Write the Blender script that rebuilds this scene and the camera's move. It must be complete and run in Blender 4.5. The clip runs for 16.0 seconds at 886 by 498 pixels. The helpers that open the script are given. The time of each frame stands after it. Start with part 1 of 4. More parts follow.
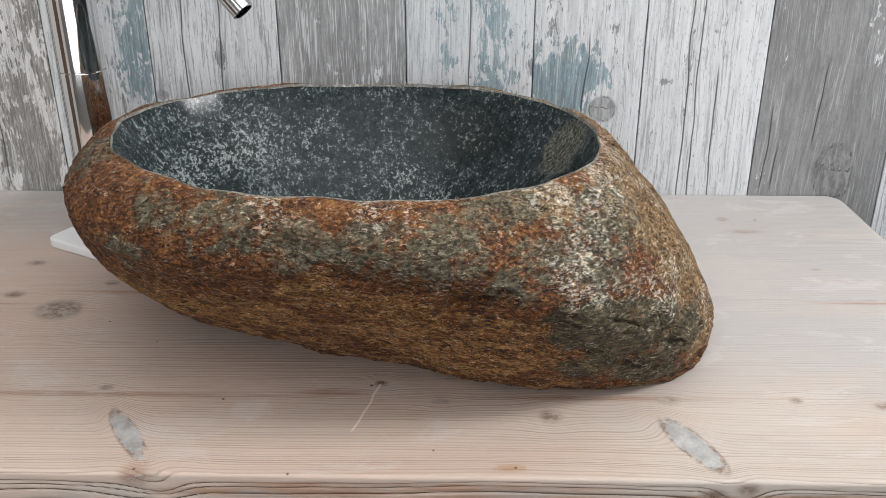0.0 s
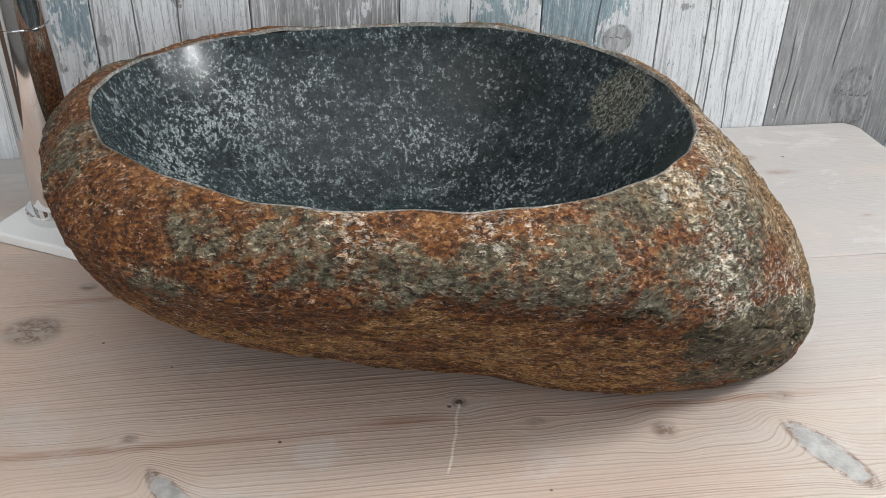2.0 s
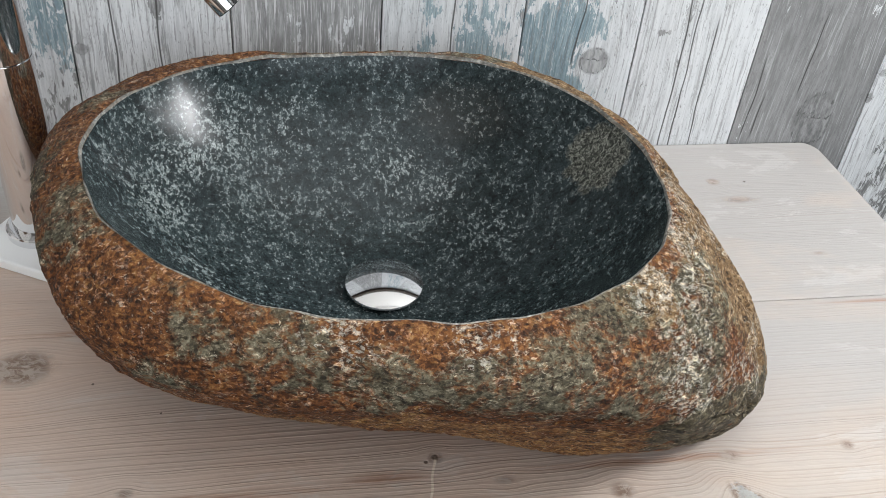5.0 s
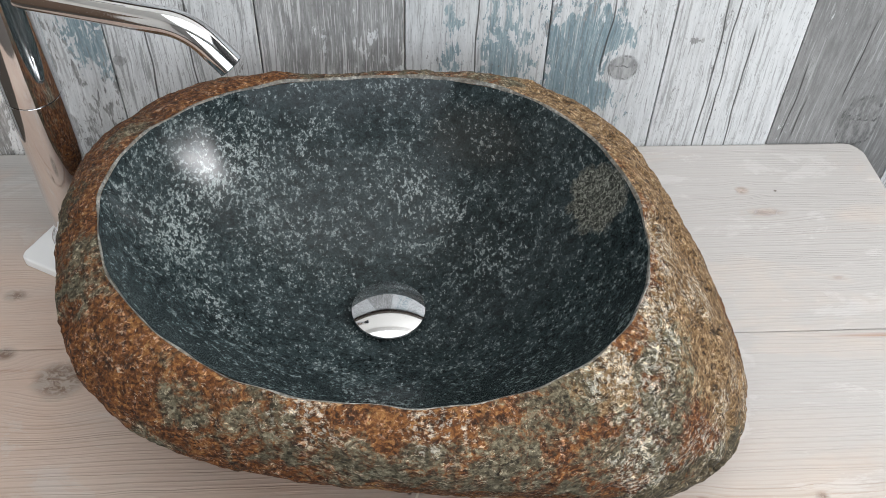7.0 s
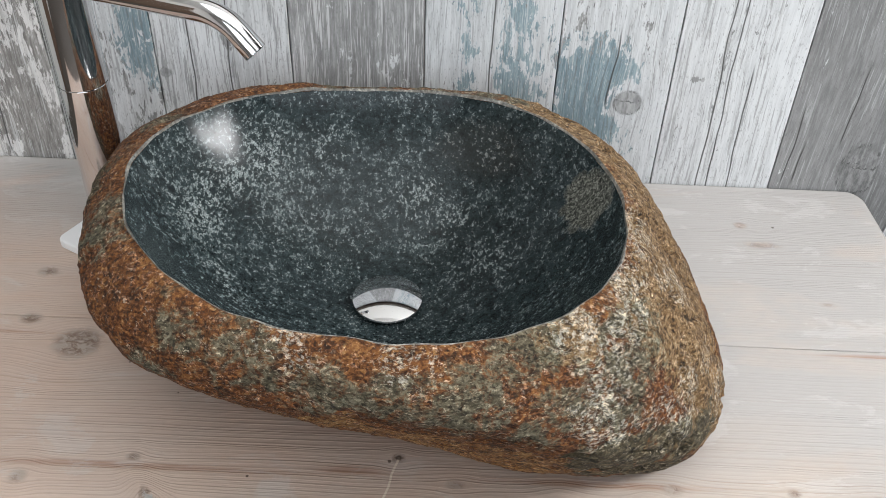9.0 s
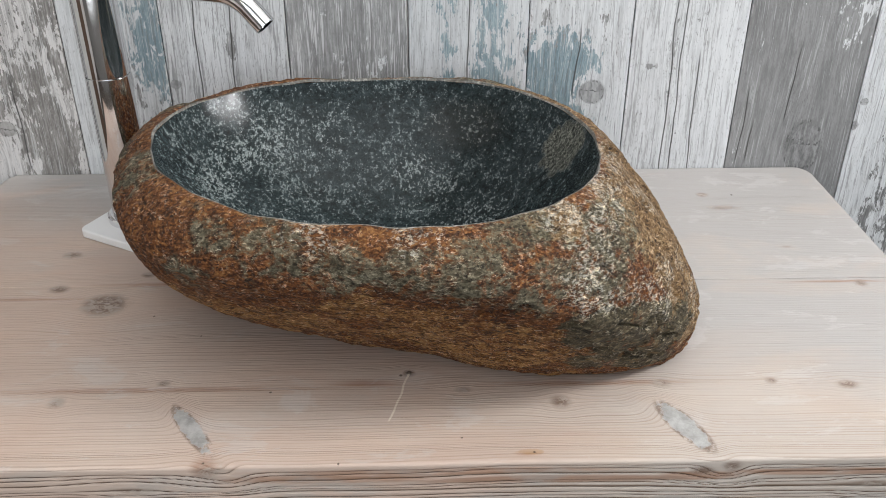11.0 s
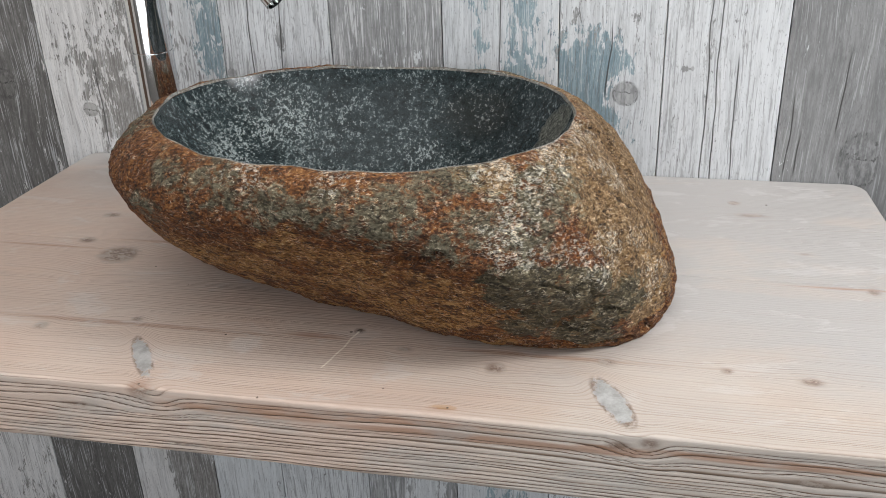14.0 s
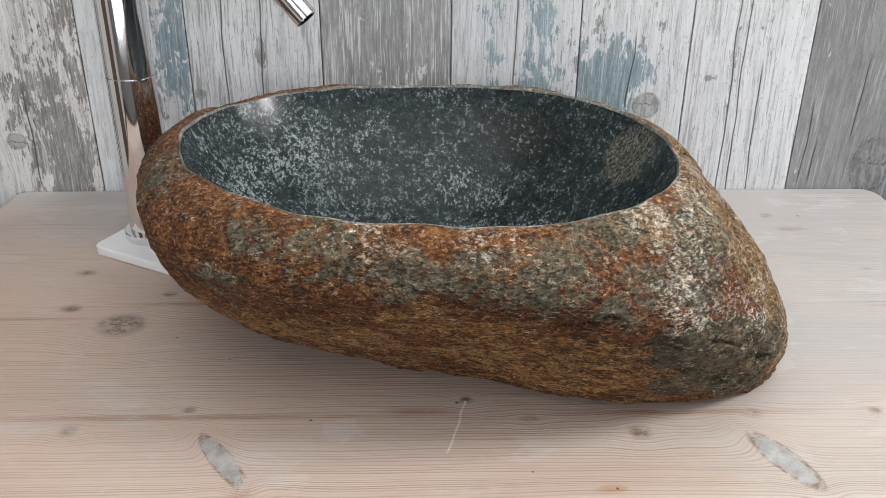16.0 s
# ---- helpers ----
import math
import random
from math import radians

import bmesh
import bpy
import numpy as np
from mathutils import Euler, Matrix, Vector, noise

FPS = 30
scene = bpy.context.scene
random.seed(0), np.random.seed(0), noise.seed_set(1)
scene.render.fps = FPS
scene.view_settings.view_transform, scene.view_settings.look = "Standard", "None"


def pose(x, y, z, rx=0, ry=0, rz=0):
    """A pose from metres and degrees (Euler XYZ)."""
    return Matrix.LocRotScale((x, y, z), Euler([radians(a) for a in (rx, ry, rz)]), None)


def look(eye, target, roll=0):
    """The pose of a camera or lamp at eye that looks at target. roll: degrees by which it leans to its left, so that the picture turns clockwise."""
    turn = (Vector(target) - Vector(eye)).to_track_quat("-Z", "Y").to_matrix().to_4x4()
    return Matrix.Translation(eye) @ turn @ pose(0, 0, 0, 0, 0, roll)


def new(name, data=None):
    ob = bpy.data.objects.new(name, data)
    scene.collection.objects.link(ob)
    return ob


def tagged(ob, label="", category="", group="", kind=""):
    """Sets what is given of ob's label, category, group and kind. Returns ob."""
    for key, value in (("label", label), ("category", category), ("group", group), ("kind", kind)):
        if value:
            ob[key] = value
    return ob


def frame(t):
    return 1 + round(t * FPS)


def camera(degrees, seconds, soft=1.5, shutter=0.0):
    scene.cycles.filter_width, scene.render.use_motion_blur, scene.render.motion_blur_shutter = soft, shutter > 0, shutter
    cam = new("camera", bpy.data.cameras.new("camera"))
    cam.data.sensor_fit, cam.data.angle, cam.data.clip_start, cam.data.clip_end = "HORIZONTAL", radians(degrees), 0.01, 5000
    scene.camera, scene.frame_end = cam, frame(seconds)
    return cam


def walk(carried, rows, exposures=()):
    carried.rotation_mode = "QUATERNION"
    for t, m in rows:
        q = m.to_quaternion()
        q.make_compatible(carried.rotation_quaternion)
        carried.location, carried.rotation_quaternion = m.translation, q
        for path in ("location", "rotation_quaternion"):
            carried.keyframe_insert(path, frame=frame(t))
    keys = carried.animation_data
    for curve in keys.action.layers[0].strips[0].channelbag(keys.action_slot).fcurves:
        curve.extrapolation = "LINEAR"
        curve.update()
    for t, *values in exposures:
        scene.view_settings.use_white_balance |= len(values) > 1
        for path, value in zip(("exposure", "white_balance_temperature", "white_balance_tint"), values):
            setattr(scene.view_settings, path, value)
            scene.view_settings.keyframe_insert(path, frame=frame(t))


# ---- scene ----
cam = camera(51.2, 16.0, soft=0.75)
PATH = [
    (0, (0.0130, -1.1318, 1.2503), (-0.0260, 0.5524, 0.4617), -0.1),
    (0.5, (-0.0084, -1.0955, 1.2475), (-0.0605, 0.5664, 0.4133), -0.3),
    (1, (-0.0539, -1.0463, 1.2540), (-0.0670, 0.5831, 0.3566), 0.0),
    (1.5, (-0.1023, -1.0091, 1.2633), (0.0065, 0.5859, 0.3119), 0.4),
    (2, (-0.1469, -0.9681, 1.2689), (0.0781, 0.5887, 0.2757), 1.1),
    (2.5, (-0.1795, -0.9467, 1.2652), (0.0995, 0.5906, 0.2561), 1.2),
    (3, (-0.2055, -0.9384, 1.2661), (0.1190, 0.5831, 0.2478), 2.1),
    (3.5, (-0.2353, -0.9216, 1.2884), (0.1060, 0.5803, 0.2459), 3.3),
    (4, (-0.2399, -0.9133, 1.3228), (0.1004, 0.5692, 0.2533), 3.8),
    (4.5, (-0.2195, -0.9198, 1.3656), (0.1153, 0.5329, 0.2543), 5.2),
    (5, (-0.1721, -0.9114, 1.3972), (0.1460, 0.5050, 0.2347), 5.8),
    (5.2, (-0.1507, -0.8975, 1.4084), (0.1386, 0.5124, 0.2301), 5.6),
    (7.3, (-0.0615, -0.8469, 1.5388), (0.0220, 0.4008, 0.1878), 1.9),
    (7.5, (-0.0500, -0.8507, 1.5310), (0.0241, 0.3980, 0.1800), 2.0),
    (8, (-0.0190, -0.8574, 1.5095), (-0.0183, 0.4213, 0.1866), 3.0),
    (8.2, (-0.0141, -0.8697, 1.5011), (-0.0365, 0.4380, 0.2022), 2.8),
    (10.3, (-0.0381, -1.1551, 1.4521), (-0.0047, 0.4027, 0.4356), 0.2),
    (10.5, (-0.0400, -1.1644, 1.4382), (-0.0047, 0.4008, 0.4347), -0.0),
    (11, (-0.0400, -1.1709, 1.3768), (-0.0037, 0.4231, 0.4189), -0.0),
    (11.5, (-0.0009, -1.1830, 1.3312), (0.0037, 0.4594, 0.4579), 0.6),
    (12, (0.0828, -1.1978, 1.3154), (-0.0763, 0.4436, 0.4561), -0.8),
    (12.5, (0.1916, -1.2034, 1.3042), (-0.0725, 0.4297, 0.4542), -1.8),
    (13, (0.2483, -1.2062, 1.2912), (-0.0698, 0.4185, 0.4431), -1.6),
    (13.5, (0.2455, -1.2127, 1.2977), (-0.1042, 0.4064, 0.4514), -2.0),
    (14, (0.1981, -1.2109, 1.2847), (-0.1581, 0.4176, 0.4579), -2.1),
    (14.5, (0.1246, -1.1820, 1.2605), (-0.1442, 0.4678, 0.4440), -1.8),
    (15, (0.0474, -1.1495, 1.2531), (-0.0744, 0.5050, 0.4124), -0.4),
    (15.5, (-0.0456, -1.1253, 1.2633), (-0.0688, 0.5254, 0.4068), 0.0),
    (16, (-0.0949, -1.1058, 1.2940), (-0.0530, 0.5413, 0.4310), 0.4),
]
walk(cam, [(t, look(eye, target, roll)) for t, eye, target, roll in PATH], ((0.0, 0.0, 6620, 11.6), (1.2, 0.03, 6520, 10.3), (2.5, 0.08, 6520, 10.3), (4.0, 0.12, 6520, 10.2), (5.0, 0.10, 6480, 9.8), (8.2, 0.11, 6480, 9.8), (10.4, -0.02, 6580, 10.9), (13.0, -0.03, 6580, 10.9), (16.0, 0.0, 6620, 11.6)))


# ---- world and light ----
world = bpy.data.worlds.new("sky")
scene.world = world
world.use_nodes = True
wn = world.node_tree
sky = wn.nodes.new("ShaderNodeTexSky")
sky.sky_type = "NISHITA"
sky.sun_disc = False
sky.sun_elevation, sky.sun_rotation = radians(35), radians(100)
wn.nodes["Background"].inputs["Strength"].default_value = 0.1
wn.links.new(sky.outputs["Color"], wn.nodes["Background"].inputs["Color"])


def area_light(name, at, target, width, height, watts, colour):
    data = bpy.data.lights.new(name, "AREA")
    data.shape, data.size, data.size_y = "RECTANGLE", width, height
    data.energy, data.color = watts, colour
    ob = new(name, data)
    ob.matrix_world = look(at, target)
    return tagged(ob, kind="structure")


# daylight through the high side window and through the wide window behind
area_light("side_window_daylight", (1.52, -0.58, 2.01), (0.0, -0.50, 1.6), 0.42, 0.24, 32, (0.97, 0.985, 1.0))
area_light("rear_window_daylight", (0.1, -2.78, 1.36), (0.1, 0.0, 1.1), 2.3, 2.0, 33.5, (0.925, 0.97, 1.0))
# unseen overhead fill lamp under the closed ceiling, added for soft top light
area_light("overhead_fill_light", (0.15, -1.15, 2.78), (0.15, -1.15, 0.0), 2.4, 2.0, 21, (0.925, 0.97, 1.0))


# ---- node helpers ----
class Mat:
    """A small wrapper that builds one node material."""

    def __init__(self, name):
        self.m = bpy.data.materials.new(name)
        self.m.use_nodes = True
        self.t = self.m.node_tree
        self.b = self.t.nodes["Principled BSDF"]
        self.co = self.t.nodes.new("ShaderNodeTexCoord").outputs["Object"]

    def put(self, socket, value):
        if isinstance(value, bpy.types.NodeSocket):
            self.t.links.new(value, socket)
        elif isinstance(value, (tuple, list)) and len(value) == 3 and socket.type == "RGBA":
            socket.default_value = (*value, 1)
        else:
            socket.default_value = value

    def set(self, **kw):
        for k, v in kw.items():
            self.put(self.b.inputs[k.replace("_", " ")], v)
        return self

    def math(self, op, a, b=0.0, c=0.0, clamp=False):
        n = self.t.nodes.new("ShaderNodeMath")
        n.operation, n.use_clamp = op, clamp
        for s, v in zip(n.inputs, (a, b, c)):
            self.put(s, v)
        return n.outputs[0]

    def add(self, a, b): return self.math("ADD", a, b)
    def sub(self, a, b): return self.math("SUBTRACT", a, b)
    def mul(self, a, b): return self.math("MULTIPLY", a, b)

    def vmath(self, op, a, b=(0, 0, 0)):
        n = self.t.nodes.new("ShaderNodeVectorMath")
        n.operation = op
        self.put(n.inputs[0], a)
        self.put(n.inputs[1], b)
        return n.outputs["Value"] if op in ("LENGTH", "DISTANCE", "DOT_PRODUCT") else n.outputs["Vector"]

    def scaled(self, s, shift=(0, 0, 0), co=None):
        return self.vmath("MULTIPLY", self.vmath("ADD", co or self.co, shift), s)

    def split(self, co=None):
        n = self.t.nodes.new("ShaderNodeSeparateXYZ")
        self.put(n.inputs[0], co or self.co)
        return n.outputs

    def noise(self, scale=1.0, detail=3.0, rough=0.5, co=None, warp=0.0):
        n = self.t.nodes.new("ShaderNodeTexNoise")
        self.put(n.inputs["Vector"], co or self.co)
        self.put(n.inputs["Scale"], scale)
        self.put(n.inputs["Detail"], detail)
        self.put(n.inputs["Roughness"], rough)
        self.put(n.inputs["Distortion"], warp)
        return n.outputs[0]

    def drift(self, scale, size, detail=3.0, rough=0.6):
        """The object's coordinates, pushed about by a noise of that size in metres."""
        n = self.t.nodes.new("ShaderNodeTexNoise")
        self.put(n.inputs["Vector"], self.co)
        self.put(n.inputs["Scale"], scale)
        self.put(n.inputs["Detail"], detail)
        self.put(n.inputs["Roughness"], rough)
        push = self.vmath("MULTIPLY", self.vmath("SUBTRACT", n.outputs["Color"], (0.5, 0.5, 0.5)), (size, size, size))
        return self.vmath("ADD", self.co, push)

    def patches(self, spots, co, stretch=(1.3, 1.6, 0.85)):
        """The strongest of several blobs, each (x, y, z, radius)."""
        out = 0.0
        for x, y, z, r in spots:
            out = self.math("MAXIMUM", out, self.blob((x, y, z), tuple(r * k for k in stretch), co))
        return out

    def cells(self, scale, co=None, feature="F1"):
        n = self.t.nodes.new("ShaderNodeTexVoronoi")
        n.feature = feature
        self.put(n.inputs["Vector"], co or self.co)
        self.put(n.inputs["Scale"], scale)
        return n.outputs

    def step(self, v, lo, hi):
        n = self.t.nodes.new("ShaderNodeMapRange")
        n.interpolation_type = "SMOOTHSTEP"
        self.put(n.inputs["Value"], v)
        self.put(n.inputs["From Min"], lo)
        self.put(n.inputs["From Max"], hi)
        return n.outputs[0]

    def ramp(self, v, *stops):
        n = self.t.nodes.new("ShaderNodeValToRGB")
        e = n.color_ramp.elements
        while len(e) < len(stops):
            e.new(0.5)
        for el, (p, c) in zip(e, stops):
            el.position, el.color = p, (*c, 1)
        self.put(n.inputs[0], v)
        return n.outputs[0]

    def mix(self, f, a, b, mode="MIX"):
        n = self.t.nodes.new("ShaderNodeMix")
        n.data_type, n.blend_type = "RGBA", mode
        self.put(n.inputs[0], f)
        self.put(n.inputs[6], a)
        self.put(n.inputs[7], b)
        return n.outputs[2]

    def attr(self, name):
        n = self.t.nodes.new("ShaderNodeAttribute")
        n.attribute_name = name
        return n.outputs["Fac"]

    def bump(self, height, depth, strength=1.0):
        n = self.t.nodes.new("ShaderNodeBump")
        self.put(n.inputs["Height"], height)
        n.inputs["Distance"].default_value = depth
        n.inputs["Strength"].default_value = strength
        self.put(self.b.inputs["Normal"], n.outputs[0])
        return self

    def blob(self, at, size, co=None):
        """1 at a spot, falling to 0 at its edge."""
        d = self.vmath("LENGTH", self.vmath("DIVIDE", self.vmath("SUBTRACT", co or self.co, at), size))
        return self.math("SUBTRACT", 1.0, d, clamp=True)


# ---- materials ----
# stains of the stone crust: x, y, z from the basin's middle at shelf height, radius
GREEN_STAINS = ((-0.084, -0.211, 0.172, 0.050), (-0.012, -0.239, 0.160, 0.048), (-0.137, -0.191, 0.172, 0.030), (-0.164, -0.199, 0.138, 0.036), (0.084, -0.250, 0.157, 0.050),
                (0.121, -0.208, 0.182, 0.040), (0.139, -0.249, 0.135, 0.030), (0.102, -0.241, 0.171, 0.045), (0.202, -0.216, 0.150, 0.062), (0.222, -0.174, 0.164, 0.055),
                (-0.243, -0.053, 0.171, 0.050), (0.133, -0.201, 0.185, 0.045), (0.040, -0.240, 0.163, 0.044), (-0.235, 0.131, 0.164, 0.040), (-0.045, -0.228, 0.160, 0.036), (0.170, -0.235, 0.150, 0.04), (-0.04, 0.215, 0.160, 0.07), (0.05, 0.215, 0.155, 0.07), (0.11, 0.20, 0.155, 0.05))
OLIVE_STAINS = ((-0.255, 0.030, 0.120, 0.085), (-0.260, -0.040, 0.110, 0.070), (0.203, -0.236, 0.098, 0.056), (0.253, -0.212, 0.083, 0.055), (0.203, -0.209, 0.043, 0.034), (0.232, -0.225, 0.060, 0.046), (0.285, -0.175, 0.060, 0.045), (0.262, -0.195, 0.035, 0.05))
PALE_STAINS = ((0.206, -0.231, 0.131, 0.032), (0.276, -0.170, 0.112, 0.030), (0.184, -0.236, 0.140, 0.022), (0.236, -0.040, 0.175, 0.042), (0.271, -0.193, 0.098, 0.028), (0.218, -0.113, 0.179, 0.036),
               (0.318, -0.122, 0.062, 0.034), (-0.053, -0.211, 0.184, 0.036), (0.048, -0.222, 0.187, 0.030), (0.246, -0.198, 0.120, 0.030), (0.170, -0.180, 0.186, 0.034), (0.196, -0.205, 0.158, 0.034), (0.222, -0.160, 0.170, 0.03),
               (0.278, -0.070, 0.137, 0.032), (0.262, -0.085, 0.155, 0.024), (0.296, -0.120, 0.098, 0.026))
TAN_STAINS = ((0.250, -0.117, 0.159, 0.052), (0.285, -0.116, 0.125, 0.062), (0.167, -0.189, 0.184, 0.030), (0.280, -0.030, 0.129, 0.085), (0.303, -0.104, 0.100, 0.060), (0.290, -0.160, 0.090, 0.036),
              (0.217, 0.189, 0.137, 0.100), (0.310, -0.125, 0.060, 0.055), (0.26, 0.09, 0.13, 0.09))
GOLD_STAINS = ((-0.150, -0.161, 0.077, 0.060), (-0.010, -0.237, 0.118, 0.046), (0.049, -0.212, 0.075, 0.060), (0.151, -0.219, 0.061, 0.058), (0.137, -0.230, 0.085, 0.046), (-0.070, -0.195, 0.078, 0.060), (0.060, -0.238, 0.112, 0.042), (0.1, -0.2, 0.035, 0.05))


def stone_crust():
    m = Mat("weathered_river_stone")
    x, y, z = m.split()
    loose = m.drift(16.0, 0.052, 5.0, 0.66)
    loose2 = m.vmath("ADD", m.drift(46.0, 0.030, 4.0, 0.66), m.vmath("SUBTRACT", loose, m.co))
    tilt = m.scaled((0.8, 0.8, 1.3))
    broad = m.noise(12.0, 5, 0.62, m.scaled((1, 1, 1.5), (3.1, 1.7, 0.4)), warp=0.7)
    mottle = m.noise(46.0, 6, 0.70, tilt, warp=0.5)
    mid = m.noise(95.0, 5, 0.70, tilt, warp=0.5)
    fine = m.noise(330.0, 4, 0.72, m.scaled((0.8, 0.8, 1.35), (1.0, 2.0, 0.0)), warp=0.5)
    grain = m.split(m.cells(430.0, m.scaled((0.7, 0.7, 1.3)))["Color"])[0]
    tone = m.add(m.mul(mid, 0.52), m.add(m.mul(fine, 0.74), m.mul(grain, 0.20)))
    tone = m.sub(tone, 0.205)
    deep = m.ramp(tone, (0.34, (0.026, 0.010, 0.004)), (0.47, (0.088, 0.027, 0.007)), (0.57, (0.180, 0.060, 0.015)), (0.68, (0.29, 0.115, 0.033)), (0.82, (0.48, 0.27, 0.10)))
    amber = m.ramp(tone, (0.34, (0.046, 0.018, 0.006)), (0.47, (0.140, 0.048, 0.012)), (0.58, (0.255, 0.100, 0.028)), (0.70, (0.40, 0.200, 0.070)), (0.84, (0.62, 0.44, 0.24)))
    green = m.ramp(tone, (0.34, (0.036, 0.034, 0.020)), (0.47, (0.092, 0.090, 0.057)), (0.58, (0.150, 0.154, 0.107)), (0.70, (0.235, 0.242, 0.180)), (0.84, (0.42, 0.42, 0.33)))
    olive = m.ramp(tone, (0.36, (0.020, 0.018, 0.010)), (0.50, (0.062, 0.056, 0.033)), (0.62, (0.120, 0.110, 0.068)), (0.78, (0.32, 0.285, 0.185)))
    tan = m.ramp(tone, (0.36, (0.050, 0.028, 0.012)), (0.48, (0.190, 0.108, 0.044)), (0.58, (0.31, 0.195, 0.092)), (0.68, (0.44, 0.315, 0.18)), (0.78, (0.62, 0.52, 0.37)))
    gold = m.ramp(tone, (0.36, (0.040, 0.016, 0.005)), (0.48, (0.185, 0.075, 0.019)), (0.58, (0.35, 0.170, 0.050)), (0.68, (0.46, 0.285, 0.120)), (0.78, (0.62, 0.47, 0.26)))
    ragged = m.add(m.mul(m.sub(mottle, 0.5), 1.1), m.mul(m.sub(fine, 0.5), 0.7))
    mesh = m.add(m.mul(m.noise(58.0, 7, 0.76, m.scaled((0.85, 0.85, 1.2), (6, 4, 2)), warp=0.6), 0.75), m.mul(fine, 0.25))
    mesh2 = m.add(m.mul(m.noise(52.0, 7, 0.76, m.scaled((0.85, 0.85, 1.2), (1, 9, 7)), warp=0.6), 0.75), m.mul(fine, 0.25))

    def stain(spots, co, field, pull, base, stretch=(1.3, 1.6, 0.9), soft=0.08):
        return m.step(m.add(field, m.mul(m.sub(m.math("MINIMUM", m.mul(m.patches(spots, co, stretch), 1.7), 1.0), 0.5), pull)), base, base + soft)
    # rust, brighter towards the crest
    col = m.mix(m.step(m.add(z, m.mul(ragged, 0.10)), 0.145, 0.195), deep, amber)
    col = m.mix(m.mul(m.step(m.add(m.mul(broad, 0.5), m.mul(mesh2, 0.5)), 0.545, 0.615), 0.65), col, m.mix(m.step(m.add(z, m.mul(ragged, 0.05)), 0.10, 0.15), gold, green))
    col = m.mix(m.mul(stain(GOLD_STAINS, loose, mesh2, 0.22, 0.525, (1.6, 1.6, 0.75)), 0.85), col, gold)
    col = m.mix(m.mul(stain(TAN_STAINS, loose, mesh2, 0.46, 0.44), 0.9), col, tan)
    col = m.mix(m.mul(stain(GREEN_STAINS, loose2, mesh, 0.17, 0.500, (1.15, 1.5, 0.72), 0.12), 0.80), col, green)
    col = m.mix(m.mul(stain(OLIVE_STAINS, loose, mesh, 0.36, 0.54, (1.1, 1.5, 0.8)), 0.88), col, olive)
    # pale crystals lying over all of it, close together in the pale stains
    pale = m.patches(PALE_STAINS, loose2, (1.15, 1.5, 0.75))
    fleck = m.noise(370.0, 4, 0.70, m.scaled((0.7, 0.7, 1.35), (7, 2, 5)), warp=0.7)
    clump = m.noise(110.0, 5, 0.68, m.scaled((0.85, 0.85, 1.15), (2, 8, 4)), warp=0.6)
    dense = m.add(m.mul(m.sub(clump, 0.5), 0.72), m.add(m.mul(m.step(z, 0.11, 0.185), 0.030), m.mul(pale, m.add(0.05, m.mul(m.step(x, 0.10, 0.20), 0.075)))))
    fmask = m.step(m.add(fleck, dense), 0.590, 0.665)
    lift = m.mix(1.0, col, (2.3, 2.15, 2.0), "MULTIPLY")
    lift = m.mix(m.add(0.22, m.mul(m.step(pale, 0.10, 0.5), 0.55)), lift, m.ramp(fine, (0.36, (0.36, 0.33, 0.26)), (0.60, (0.80, 0.78, 0.70))))
    col = m.mix(m.mul(fmask, 0.80), col, lift)
    # thin bright mica flakes
    mica = m.noise(250.0, 3, 0.66, m.scaled((0.62, 0.62, 1.6), (5, 5, 9)), warp=1.3)
    mica = m.step(m.add(mica, m.add(m.mul(m.sub(clump, 0.5), 0.35), m.add(m.mul(pale, 0.10), m.mul(m.step(z, 0.13, 0.07), 0.020)))), 0.632, 0.668)
    col = m.mix(m.mul(mica, 0.75), col, m.mix(0.55, m.mix(1.0, col, (2.6, 2.4, 2.1), "MULTIPLY"), (0.78, 0.70, 0.55)))
    # dark pits between the grains
    pit = m.step(m.noise(300.0, 4, 0.70, m.scaled((0.7, 0.7, 1.3), (4, 9, 1)), warp=0.5), 0.545, 0.625)
    col = m.mix(m.mul(pit, 0.62), col, m.mix(1.0, col, (0.20, 0.18, 0.16), "MULTIPLY"))
    col = m.mix(m.mul(m.step(m.attr("split"), 0.35, 0.85), 0.75), col, (0.014, 0.010, 0.007))
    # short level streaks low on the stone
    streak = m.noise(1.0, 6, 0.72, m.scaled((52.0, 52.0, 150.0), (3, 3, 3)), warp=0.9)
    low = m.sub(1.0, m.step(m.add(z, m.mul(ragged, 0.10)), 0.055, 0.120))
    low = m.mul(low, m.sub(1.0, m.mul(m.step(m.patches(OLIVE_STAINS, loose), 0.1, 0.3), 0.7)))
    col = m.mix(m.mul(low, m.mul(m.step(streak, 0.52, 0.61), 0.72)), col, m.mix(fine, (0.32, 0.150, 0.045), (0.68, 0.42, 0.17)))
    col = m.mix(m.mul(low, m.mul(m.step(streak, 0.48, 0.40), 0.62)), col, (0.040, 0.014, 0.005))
    h = m.add(m.add(m.mul(mid, 0.6), m.mul(fine, 0.7)), m.sub(m.mul(fmask, 0.2), m.mul(pit, 0.45)))
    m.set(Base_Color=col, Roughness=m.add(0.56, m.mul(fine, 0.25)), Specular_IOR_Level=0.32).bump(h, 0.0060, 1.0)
    return m.m


